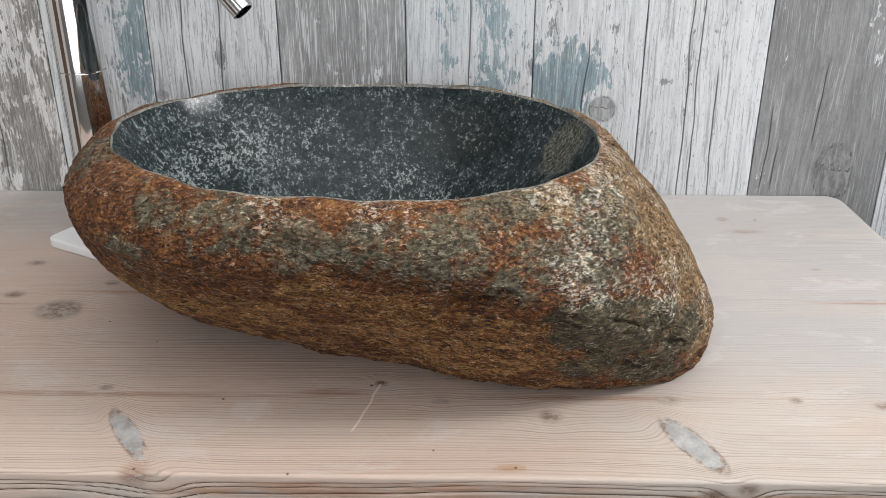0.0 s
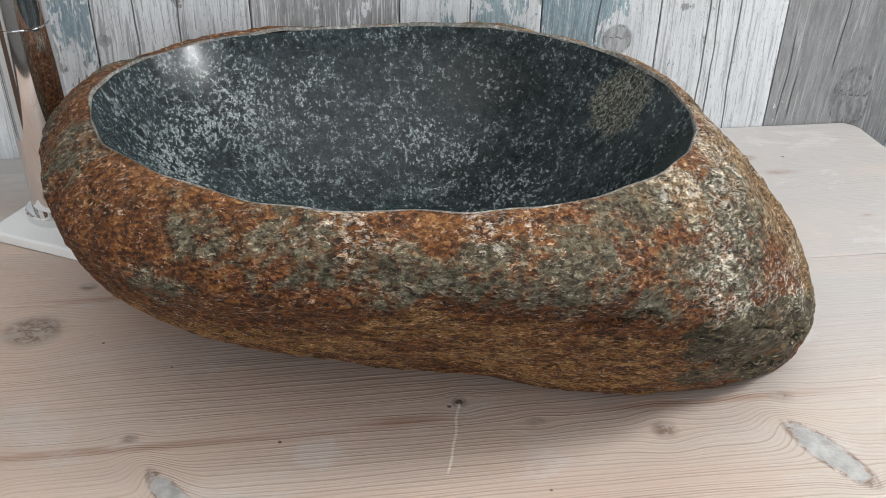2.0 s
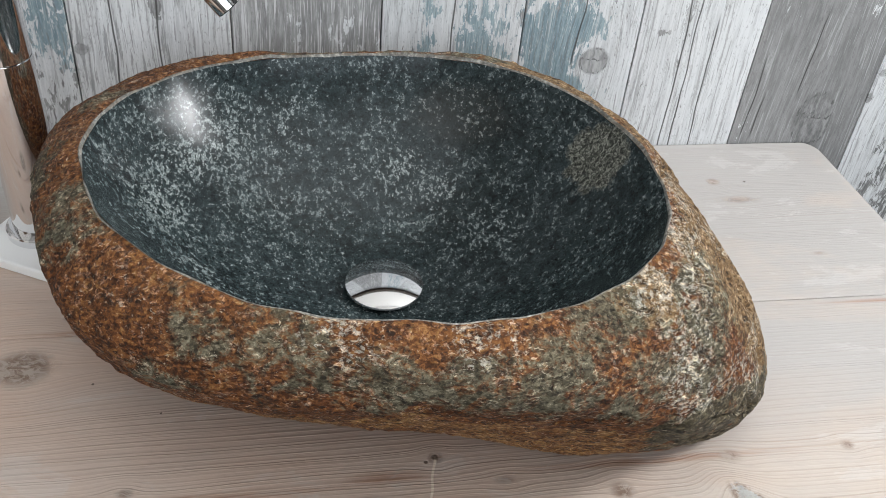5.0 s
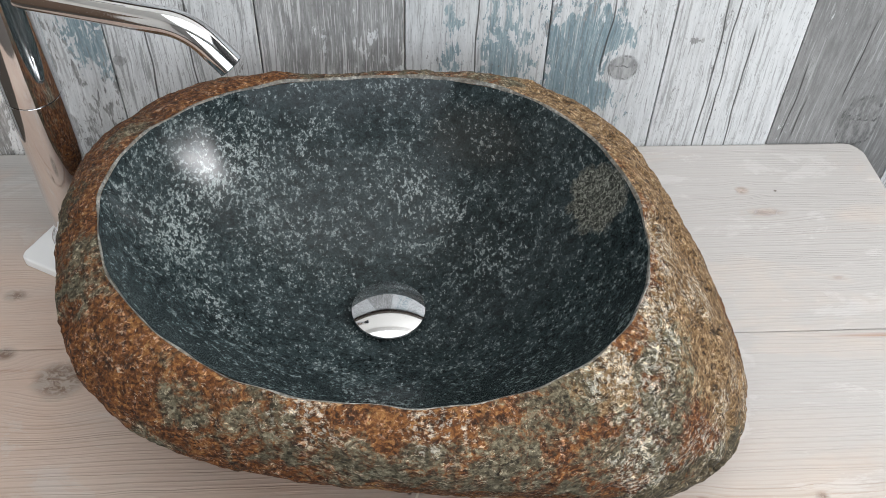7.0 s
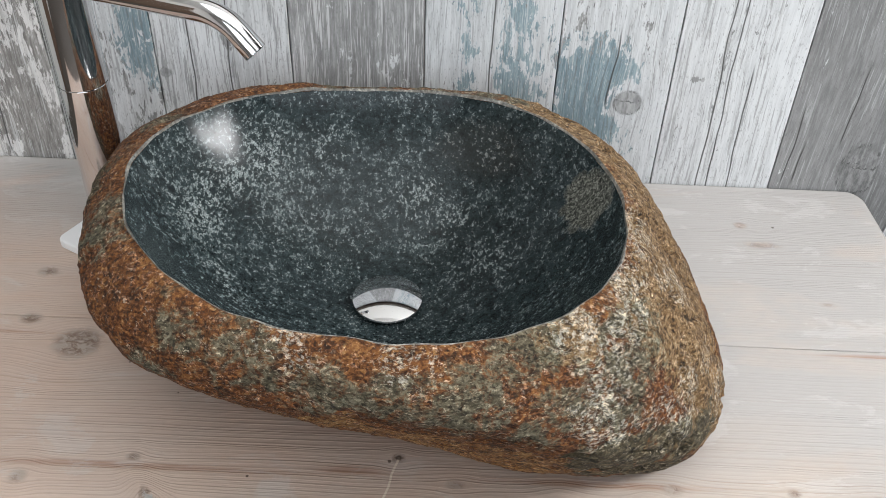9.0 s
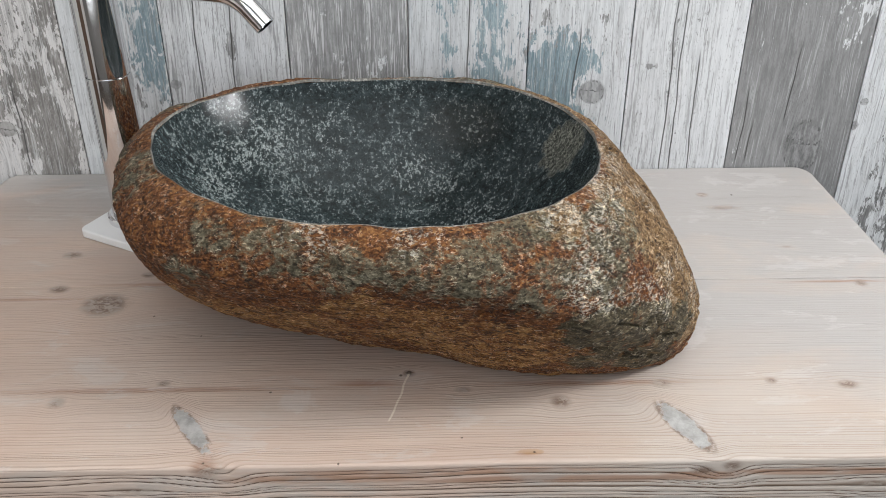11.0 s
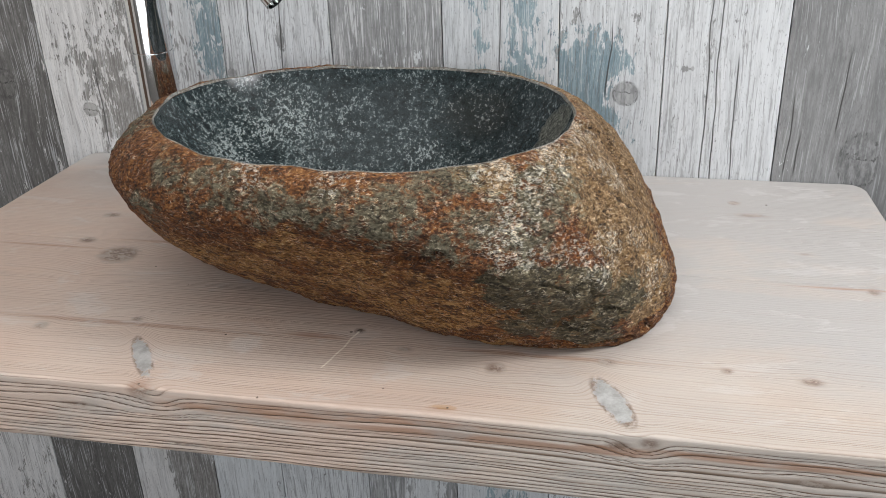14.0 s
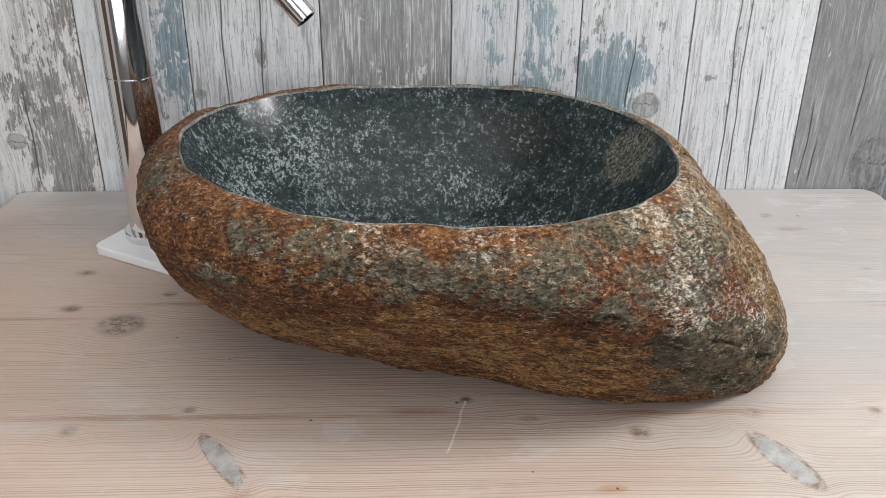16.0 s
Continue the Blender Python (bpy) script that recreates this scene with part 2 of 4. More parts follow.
BOWL_CLUMPS = ((-0.150, -0.015, 0.086, 0.026), (-0.142, -0.045, 0.086, 0.022), (-0.140, 0.143, 0.120, 0.045), (-0.160, 0.110, 0.112, 0.036), (0.042, 0.131, 0.075, 0.040), (0.113, 0.053, 0.062, 0.050), (-0.187, 0.046, 0.107, 0.040),
               (-0.175, 0.075, 0.108, 0.034), (-0.070, 0.170, 0.110, 0.040), (0.000, -0.140, 0.070, 0.030), (0.080, 0.100, 0.066, 0.04))


def stone_polished():
    m = Mat("polished_dark_stone")
    loose = m.drift(30.0, 0.034, 4.0, 0.64)
    broad = m.noise(9.0, 4, 0.6, m.scaled((1, 1, 1), (2.2, 0.3, 0.9)), warp=0.7)
    broad2 = m.noise(30.0, 5, 0.64, m.scaled((1, 1, 1), (5, 1, 2)), warp=0.6)
    clump = m.noise(120.0, 4, 0.66, m.scaled((1, 1, 1), (1, 7, 3)), warp=0.6)
    fleck = m.noise(290.0, 3, 0.66, m.scaled((1.15, 0.75, 0.9)), warp=0.3)
    fine = m.noise(520.0, 3, 0.65)
    base = m.ramp(m.add(m.mul(clump, 0.45), m.add(m.mul(broad2, 0.25), m.mul(fine, 0.30))), (0.36, (0.0045, 0.006, 0.0063)), (0.50, (0.0210, 0.0300, 0.0318)), (0.66, (0.060, 0.080, 0.083)))
    dense = m.add(m.mul(m.sub(broad, 0.5), 0.20), m.add(m.mul(m.sub(broad2, 0.5), 0.32), m.mul(m.sub(clump, 0.5), 0.55)))
    dense = m.add(dense, m.mul(m.blob((-0.16, 0.09, 0.11), (0.15, 0.16, 0.14)), 0.05))
    thick = m.patches(BOWL_CLUMPS, loose, (1.0, 1.0, 1.3))
    dense = m.add(dense, m.mul(thick, 0.085))
    fmask = m.step(m.add(fleck, dense), 0.572, 0.672)
    col = m.mix(m.mul(fmask, 0.72), base, m.ramp(m.add(fine, m.mul(thick, 0.10)), (0.36, (0.085, 0.105, 0.108)), (0.56, (0.225, 0.258, 0.256)), (0.70, (0.47, 0.51, 0.50))))
    dark = m.step(m.noise(310.0, 3, 0.62, m.scaled((1, 1, 1), (8, 3, 1)), warp=0.5), 0.565, 0.635)
    col = m.mix(m.mul(dark, 0.80), col, (0.006, 0.008, 0.009))
    brown = m.step(m.add(m.blob((0.103, 0.160, 0.122), (0.075, 0.06, 0.04)), m.mul(m.sub(clump, 0.5), 0.9)), 0.10, 0.55)
    col = m.mix(m.mul(brown, 0.40), col, m.mix(fmask, (0.030, 0.028, 0.025), (0.19, 0.18, 0.16)))
    # left rough where the grinder did not reach
    edge = m.mul(m.sub(m.noise(60.0, 4, 0.66), 0.5), 0.8)
    rough = m.step(m.add(m.blob((0.208, 0.044, 0.144), (0.056, 0.050, 0.046)), edge), 0.22, 0.36)
    grit = m.noise(300.0, 4, 0.75, warp=0.9)
    col = m.mix(m.mul(rough, 0.92), col, m.ramp(grit, (0.40, (0.016, 0.016, 0.013)), (0.50, (0.085, 0.086, 0.072)), (0.64, (0.36, 0.36, 0.31))))
    worn = m.noise(14.0, 3, 0.5, m.scaled((1, 1, 1), (1, 6, 3)))
    m.set(Base_Color=col, Roughness=m.add(m.add(0.165, m.mul(rough, 0.6)), m.add(m.mul(worn, 0.07), m.mul(fine, 0.06))), Specular_IOR_Level=0.23)
    m.bump(m.add(m.mul(grit, rough), m.mul(fine, 0.04)), 0.003, 0.6)
    return m.m


def stone_cut():
    m = Mat("ground_stone_edge")
    n = m.noise(240.0, 4, 0.7)
    b = m.noise(18.0, 3, 0.6)
    col = m.ramp(m.add(m.mul(n, 0.7), m.mul(b, 0.35)), (0.38, (0.035, 0.034, 0.030)), (0.52, (0.16, 0.155, 0.14)), (0.68, (0.48, 0.46, 0.41)))
    stain = m.step(m.noise(46.0, 4, 0.65, m.scaled((1, 1, 1), (3, 3, 1))), 0.44, 0.60)
    col = m.mix(m.mul(stain, 0.45), col, m.mix(n, (0.035, 0.028, 0.020), (0.24, 0.18, 0.12)))
    m.set(Base_Color=col, Roughness=0.6).bump(n, 0.002, 0.6)
    return m.m


def chrome():
    m = Mat("chrome")
    n = m.noise(30.0, 3, 0.6)
    m.set(Base_Color=(0.80, 0.80, 0.81), Metallic=1.0, Roughness=m.add(0.035, m.mul(n, 0.05)))
    return m.m


def washed_pine(dots, scratch):
    m = Mat("whitewashed_brushed_pine")
    phase, front, knot, putty, red = (m.attr(a) for a in ("phase", "front", "knot", "putty", "red"))
    long_co = m.scaled((2.0, 60.0, 60.0))
    fibre = m.noise(9.0, 4, 0.65, m.scaled((3.0, 110.0, 110.0)))
    cloud = m.noise(5.0, 4, 0.6, m.scaled((0.7, 1.6, 1.6)))
    blot = m.noise(22.0, 4, 0.6, m.scaled((0.5, 1.4, 1.4), (3, 1, 2)))
    wob = m.mul(m.noise(6.0, 2, 0.5, long_co), 0.35)
    ring = m.math("SINE", m.add(m.mul(phase, 6.2832), wob))
    ring = m.add(0.5, m.mul(ring, 0.5))
    saw = m.math("FRACT", m.add(m.add(phase, m.mul(wob, 0.16)), m.mul(fibre, 0.10)))
    late = m.mul(m.step(saw, 0.46, 0.88), m.step(saw, 1.0, 0.94))
    each = m.math("FRACT", m.mul(m.math("SINE", m.mul(m.math("FLOOR", m.sub(m.add(phase, m.mul(wob, 0.16)), 0.0)), 12.99)), 437.5))
    late = m.mul(late, m.add(0.30, m.mul(each, 0.95)))
    vary = m.step(m.noise(3.0, 3, 0.55, m.scaled((0.5, 14.0, 14.0), (1, 5, 2))), 0.32, 0.68)
    late_amt = m.mul(late, m.add(m.add(0.06, m.mul(m.mul(vary, vary), 0.28)), m.add(m.mul(front, 0.34), m.mul(m.step(m.split()[1], -0.48, -0.56), 0.40))))
    back = m.step(m.add(m.split()[1], m.add(m.mul(m.split()[0], 0.42), m.mul(m.sub(cloud, 0.5), 0.25))), -0.48, -0.18)
    # rosier, lighter wood to the left; colour also carries the stone's warm bounce
    rosy = m.ramp(m.add(m.mul(cloud, 0.7), m.mul(fibre, 0.3)), (0.30, (0.520, 0.356, 0.275)), (0.50, (0.585, 0.440, 0.356)), (0.72, (0.622, 0.514, 0.437)))
    pale = m.ramp(m.add(m.mul(cloud, 0.7), m.mul(fibre, 0.3)), (0.30, (0.450, 0.348, 0.284)), (0.50, (0.508, 0.422, 0.356)), (0.72, (0.548, 0.484, 0.428)))
    pale = m.mix(m.step(m.add(m.split()[0], m.mul(m.sub(cloud, 0.5), 0.5)), -0.20, 0.22), rosy, pale)
    warm = m.ramp(fibre, (0.3, (0.235, 0.150, 0.100)), (0.7, (0.39, 0.285, 0.210)))
    wash = m.step(m.noise(4.0, 5, 0.62, m.scaled((1.0, 2.2, 2.2), (6, 2, 1)), warp=0.4), 0.34, 0.52)
    pale = m.mix(m.add(m.mul(wash, 0.16), m.mul(back, m.add(0.58, m.mul(wash, 0.36)))), pale, (0.412, 0.390, 0.374))
    late_amt = m.mul(late_amt, m.sub(1.0, m.mul(m.mul(wash, back), 0.40)))
    col = m.mix(late_amt, pale, warm)
    col = m.mix(m.mul(m.step(red, 0.0, m.sub(0.9, m.mul(front, 0.4))), m.add(m.add(0.55, m.mul(front, 0.15)), m.mul(late, 0.4))), col, m.mix(fibre, (0.24, 0.105, 0.055), (0.40, 0.235, 0.15)))
    grey = m.step(m.add(m.mul(blot, 1.0), m.mul(front, 0.10)), 0.56, 0.74)
    col = m.mix(m.mul(grey, m.add(0.16, m.mul(front, 0.30))), col, (0.40, 0.385, 0.36))
    groove = m.mul(m.mul(m.step(saw, 0.66, 0.90), m.step(saw, 1.0, 0.95)), m.mul(front, m.add(0.45, m.mul(m.noise(5.0, 3, 0.6, m.scaled((1.2, 30.0, 30.0), (4, 2, 7))), 0.9))))
    col = m.mix(m.mul(groove, 0.86), col, (0.115, 0.074, 0.050))
    kr = m.math("SINE", m.add(m.mul(knot, 26.0), m.mul(blot, 6.0)))
    kn = m.noise(90.0, 4, 0.7, m.scaled((0.8, 1.2, 1.2), (2, 4, 1)), warp=0.8)
    kcol = m.mix(m.step(kn, 0.40, 0.60), (0.15, 0.09, 0.06), (0.40, 0.335, 0.285))
    kcol = m.mix(m.mul(m.add(0.5, m.mul(kr, 0.5)), 0.08), kcol, (0.30, 0.25, 0.21))
    kin = m.step(m.add(knot, m.mul(m.sub(kn, 0.5), 1.3)), 0.08, 0.80)
    col = m.mix(m.mul(kin, 0.88), col, kcol)
    pn = m.noise(120.0, 4, 0.65, m.scaled((0.7, 0.5, 1)))
    pm = m.mul(m.step(m.add(putty, m.mul(m.sub(m.noise(85.0, 5, 0.72), 0.5), 1.5)), 0.30, 0.48), 0.88)
    ring_edge = m.math("MULTIPLY", m.step(m.add(putty, m.mul(m.sub(pn, 0.5), 0.6)), 0.05, 0.30), m.sub(1.0, pm))
    col = m.mix(m.mul(m.mul(ring_edge, m.step(pn, 0.62, 0.42)), 0.85), col, (0.17, 0.115, 0.08))
    col = m.mix(pm, col, m.ramp(pn, (0.38, (0.29, 0.29, 0.282)), (0.62, (0.44, 0.442, 0.436))))
    smear = m.step(m.add(m.noise(14.0, 5, 0.68, m.scaled((0.8, 1.8, 1.8), (9, 4, 3)), warp=0.6), m.mul(fibre, 0.18)), 0.655, 0.73)
    col = m.mix(m.mul(smear, m.mul(0.26, m.sub(1.0, front))), col, (0.60, 0.585, 0.57))
    x, y, z = m.split()
    flat = m.t.nodes.new("ShaderNodeCombineXYZ")
    m.put(flat.inputs[0], x)
    m.put(flat.inputs[1], y)
    flat = flat.outputs[0]
    # a rubbed pale smear and a drop of resin
    rubbed = m.step(m.add(m.blob((-0.163, -0.489, 0), (0.030, 0.024, 1), flat), m.mul(m.sub(m.noise(60.0, 4, 0.66, m.scaled((1.6, 0.8, 1))), 0.5), 1.1)), 0.22, 0.60)
    col = m.mix(m.mul(rubbed, 0.40), col, (0.66, 0.63, 0.60))
    resin = m.step(m.add(m.blob((0.052, -0.562, 0), (0.018, 0.005, 1), flat), m.mul(m.sub(m.noise(170.0, 4, 0.66), 0.5), 1.0)), 0.20, 0.50)
    col = m.mix(m.mul(resin, 0.40), col, (0.40, 0.22, 0.07))
    spots = 0.0
    for dx, dy, r in dots:
        spots = m.math("MAXIMUM", spots, m.step(m.vmath("DISTANCE", flat, (dx, dy, 0)), r * 0.8, r * 0.3))
    (ax, ay), (bx, by) = scratch
    ln = math.hypot(bx - ax, by - ay)
    ux, uy = (bx - ax) / ln, (by - ay) / ln
    along = m.sub(m.vmath("DOT_PRODUCT", flat, (ux, uy, 0)), ax * ux + ay * uy)
    off = m.math("ABSOLUTE", m.add(m.sub(m.vmath("DOT_PRODUCT", flat, (-uy, ux, 0)), -ax * uy + ay * ux), m.mul(m.sub(m.noise(35.0, 2, 0.5), 0.5), 0.006)))
    line = m.mul(m.step(off, 0.0014, 0.0005), m.mul(m.step(along, 0.0, 0.004), m.step(along, ln, ln - 0.006)))
    col = m.mix(m.mul(line, 0.75), col, (0.80, 0.73, 0.62))
    col = m.mix(m.mul(spots, 0.8), col, (0.075, 0.05, 0.035))
    h = m.add(m.sub(m.mul(late, -0.35), m.mul(groove, 0.8)), m.add(m.mul(fibre, 0.25), m.mul(spots, -1.0)))
    h = m.mul(h, m.sub(1.0, m.mul(pm, 0.8)))
    m.set(Base_Color=col, Roughness=m.add(0.50, m.mul(fibre, 0.15)), Specular_IOR_Level=0.4).bump(h, 0.0009, 0.8)
    return m.m


def plank_paint(name, seed, tone, blue, white, white_left=0.0, white_right=0.0, span=(0, 1), blue_spots=(), white_spots=(), knots=(), cracks=(), crackle=0.3, warm=0.0, lines=0.15, scuffs=0.45, depth=1.0, bluecol=(0.235, 0.345, 0.40)):
    """Old board: grey grain, remains of blue and white paint, knots and splits. Coverages about 0 to 1."""
    m = Mat(name)
    x, y, z = m.split()
    sh = (seed * 1.37, seed * 0.71, seed * 2.11)
    u = m.math("DIVIDE", m.sub(x, span[0]), span[1] - span[0])
    wav = m.mul(m.sub(m.noise(4.0, 2, 0.5, m.scaled((2, 2, 1.0), sh)), 0.5), 0.016)
    kpull = 0.0
    for kx, kz, rx, rz in knots:
        kpull = m.add(kpull, m.mul(m.blob((kx, 0, kz), (rx * 3.2, 1, rz * 4.0)), m.mul(m.sub(x, kx), 0.35)))
    gx = m.sub(m.add(x, wav), kpull)
    gco = m.t.nodes.new("ShaderNodeCombineXYZ")
    m.put(gco.inputs[0], gx)
    m.put(gco.inputs[2], z)
    gco = gco.outputs[0]
    grain = m.noise(1.0, 5, 0.68, m.scaled((400.0, 1, 26.0), sh, gco))
    grain2 = m.noise(1.0, 4, 0.6, m.scaled((110.0, 1, 4.5), sh, gco))
    broad = m.noise(9.0, 4, 0.6, m.scaled((1, 1, 0.6), sh))
    a, b = tone
    tint = (1.0, 1.0 - 0.045 * warm, 1.0 - 0.075 * warm)
    lo = tuple(c * a for c in (1.0, 1.0 - warm * 0.05, 1.0 - warm * 0.10))
    hi = tuple(c * b for c in (1.0, 1.0 - warm * 0.045, 1.0 - warm * 0.085))
    flake = m.noise(1.0, 7, 0.70, m.scaled((72.0, 1, 29.0), sh, gco), warp=0.45)
    chip = m.noise(1.0, 5, 0.66, m.scaled((260.0, 1, 62.0), sh, gco), warp=0.25)
    v = m.add(m.add(m.mul(grain, 0.42), m.mul(grain2, 0.18)), m.add(m.mul(broad, 0.20), m.mul(chip, 0.20)))
    v = m.add(0.53, m.mul(m.sub(v, 0.53), depth))
    col = m.ramp(v, (0.40, tuple(c * 0.55 for c in lo)), (0.49, lo), (0.57, hi), (0.68, tuple(min(0.8, c * 1.6) for c in hi)))
    patch = m.noise(7.5, 4, 0.55, m.scaled((1.2, 1, 0.7), (sh[2], sh[0], sh[1])), warp=0.5)
    # blue paint
    bv = m.add(m.add(m.mul(flake, 0.85), m.mul(patch, 0.50)), m.mul(chip, 0.25))
    for sx, sz, rx, rz, amt in blue_spots:
        bv = m.add(bv, m.mul(m.blob((sx, 0, sz), (rx, 1, rz)), amt))
    tb = 0.80 + (0.5 - blue) * 0.5
    bm = m.step(bv, tb, tb + 0.022)
    bcol = m.mix(m.step(m.add(m.mul(grain, 0.6), m.mul(patch, 0.4)), 0.38, 0.62), tuple(c * 0.72 for c in bluecol), (bluecol[0] * 1.45, bluecol[1] * 1.25, bluecol[2] * 1.16))
    col = m.mix(m.mul(bm, 0.92 if blue > 0 or blue_spots else 0.0), col, bcol)
    # white paint
    wv = m.add(m.add(m.mul(flake, 0.95), m.mul(chip, 0.52)), m.mul(patch, 0.38))
    if white_left:
        wv = m.add(wv, m.mul(m.step(u, 0.38, 0.02), white_left))
    if white_right:
        wv = m.add(wv, m.mul(m.step(u, 0.66, 0.97), white_right))
    for sx, sz, rx, rz, amt in white_spots:
        wv = m.add(wv, m.mul(m.blob((sx, 0, sz), (rx, 1, rz)), amt))
    tw = 0.875 + (0.5 - white) * 0.55
    wm = m.step(wv, tw, tw + 0.022)
    wcol = m.mix(m.step(m.mul(m.add(grain, grain2), 0.5), 0.36, 0.60), tuple(c * k for c, k in zip((0.505, 0.515, 0.525), tint)), tuple(c * k for c, k in zip((0.685, 0.698, 0.708), tint)))
    col = m.mix(m.mul(wm, 0.94), col, wcol)
    scuff = m.step(m.noise(1.0, 3, 0.65, m.scaled((620.0, 1, 150.0), (sh[0], sh[2], sh[1]), gco), warp=0.3), 0.585, 0.64)
    col = m.mix(m.mul(scuff, scuffs), col, m.mix(0.5, col, (0.72, 0.73, 0.74)))
    speck = m.step(m.noise(1.0, 3, 0.65, m.scaled((480.0, 1, 190.0), (sh[2], sh[1], sh[0]), gco)), 0.60, 0.67)
    col = m.mix(m.mul(speck, 0.45), col, tuple(c * 0.6 for c in lo))
    # fine splits along the grain through the paint
    hair = m.noise(1.0, 4, 0.72, m.scaled((300.0, 1, 14.0), (sh[1], sh[2], sh[0]), gco))
    hm = m.step(hair, 0.58 - 0.10 * crackle, 0.63 - 0.09 * crackle)
    col = m.mix(m.mul(hm, 0.30 + 0.45 * crackle), col, tuple(c * 0.72 for c in lo))
    # raised grain rubbed pale, in short crisp lines
    rub = m.noise(1.0, 3, 0.6, m.scaled((460.0, 1, 13.0), (sh[2], sh[0], sh[2]), gco), warp=0.10)
    rub = m.step(m.add(rub, m.mul(m.sub(m.noise(26.0, 3, 0.6, m.scaled((1.4, 1, 0.5), sh)), 0.5), 0.35)), 0.60 - 0.10 * lines, 0.635 - 0.10 * lines)
    col = m.mix(m.mul(rub, min(0.9, 0.25 + lines)), col, (0.70, 0.705, 0.71))
    deep = 0.0
    for cx, z0, z1 in cracks:
        off = m.math("ABSOLUTE", m.sub(m.add(gx, m.mul(m.sub(m.noise(9.0, 2, 0.5, m.scaled((1, 1, 1), (cx * 9, 0, 0))), 0.5), 0.010)), cx))
        on = m.mul(m.step(off, 0.0014, 0.0004), m.mul(m.step(z, z0, z0 + 0.02), m.step(z, z1, z1 - 0.03)))
        deep = m.math("MAXIMUM", deep, on)
    for kx, kz, rx, rz in knots:
        d = m.vmath("LENGTH", m.vmath("DIVIDE", m.vmath("SUBTRACT", gco, (kx, 0, kz)), (rx, 1, rz)))
        dn = m.add(d, m.mul(m.sub(broad, 0.5), 0.6))
        dn = m.add(dn, m.mul(m.sub(chip, 0.5), 0.5))
        inside = m.step(dn, 1.05, 0.80)
        rim = m.mul(m.mul(m.step(dn, 0.84, 0.93), m.step(dn, 1.08, 0.98)), m.step(chip, 0.48, 0.58))
        split = m.math("SINE", m.add(m.math("DIVIDE", m.sub(z, kz), rz * 0.17), m.add(m.mul(flake, 9.0), m.mul(broad, 6.0))))
        split = m.mul(m.step(split, 0.90, 0.99), m.mul(inside, m.step(chip, 0.44, 0.54)))
        kc = m.mix(m.step(m.add(m.mul(flake, 0.5), m.mul(chip, 0.5)), 0.40, 0.60), tuple(c * 0.55 for c in lo), hi)
        col = m.mix(m.mul(inside, 0.70), col, kc)
        col = m.mix(m.mul(m.math("MAXIMUM", m.mul(rim, 0.6), split), 0.75), col, tuple(c * 0.22 for c in lo))
        deep = m.math("MAXIMUM", deep, m.mul(rim, 0.4))
    col = m.mix(m.mul(deep, 0.85), col, (0.045, 0.043, 0.040))
    h = m.add(m.add(m.mul(wm, 0.35), m.mul(bm, 0.2)), m.add(m.mul(grain, 0.4), m.add(m.mul(hm, -0.3), m.mul(deep, -0.8))))
    m.set(Base_Color=col, Roughness=m.add(0.58, m.mul(grain, 0.2)), Specular_IOR_Level=0.3).bump(h, 0.0006, 0.5)
    return m.m


def plaster(name, colour, size=14.0):
    m = Mat(name)
    n = m.noise(size, 5, 0.6)
    f = m.noise(size * 20, 3, 0.6)
    m.set(Base_Color=m.mix(n, tuple(c * 0.93 for c in colour), colour), Roughness=0.85).bump(f, 0.001, 0.3)
    return m.m


def glazed_white():
    m = Mat("white_glazed_slab")
    n = m.noise(18.0, 4, 0.6)
    m.set(Base_Color=m.mix(n, (0.76, 0.755, 0.75), (0.83, 0.825, 0.82)), Roughness=m.add(0.28, m.mul(n, 0.15)))
    return m.m


# ---- mesh helpers ----
def link_mesh(name, verts, faces, material, parent=None, label="", smooth=True):
    me = bpy.data.meshes.new(name)
    me.from_pydata([tuple(v) for v in verts], [], [tuple(f) for f in faces])
    me.update()
    if smooth:
        me.polygons.foreach_set("use_smooth", [True] * len(me.polygons))
    me.materials.append(material)
    ob = new(name, me)
    if parent:
        ob.parent = parent
    if label:
        ob["label"] = label
    return ob


def part(name, bm, material, parent, label="", smooth=True):
    me = bpy.data.meshes.new(name)
    bmesh.ops.recalc_face_normals(bm, faces=bm.faces)
    for e in bm.edges:
        if len(e.link_faces) == 2 and e.calc_face_angle() > radians(18):
            e.smooth = False
    bm.to_mesh(me)
    bm.free()
    if smooth:
        me.polygons.foreach_set("use_smooth", [True] * len(me.polygons))
    me.materials.append(material)
    ob = new(name, me)
    if parent:
        ob.parent = parent
    if label:
        ob["label"] = label
    return ob


def box(x0, x1, y0, y1, z0, z1, bevel=0.0, segments=2):
    bm = bmesh.new()
    bmesh.ops.create_cube(bm, size=1)
    bmesh.ops.scale(bm, vec=(x1 - x0, y1 - y0, z1 - z0), verts=bm.verts)
    bmesh.ops.translate(bm, vec=((x0 + x1) / 2, (y0 + y1) / 2, (z0 + z1) / 2), verts=bm.verts)
    if bevel:
        bmesh.ops.bevel(bm, geom=bm.edges[:], offset=bevel, segments=segments, profile=0.5, affect="EDGES")
    return bm


def grid_faces(rows, cols, wrap):
    """Quads of a grid of rows by cols vertices; wrap closes each row."""
    f = []
    for i in range(rows - 1):
        for j in range(cols if wrap else cols - 1):
            k = (j + 1) % cols
            f.append((i * cols + j, i * cols + k, (i + 1) * cols + k, (i + 1) * cols + j))
    return f


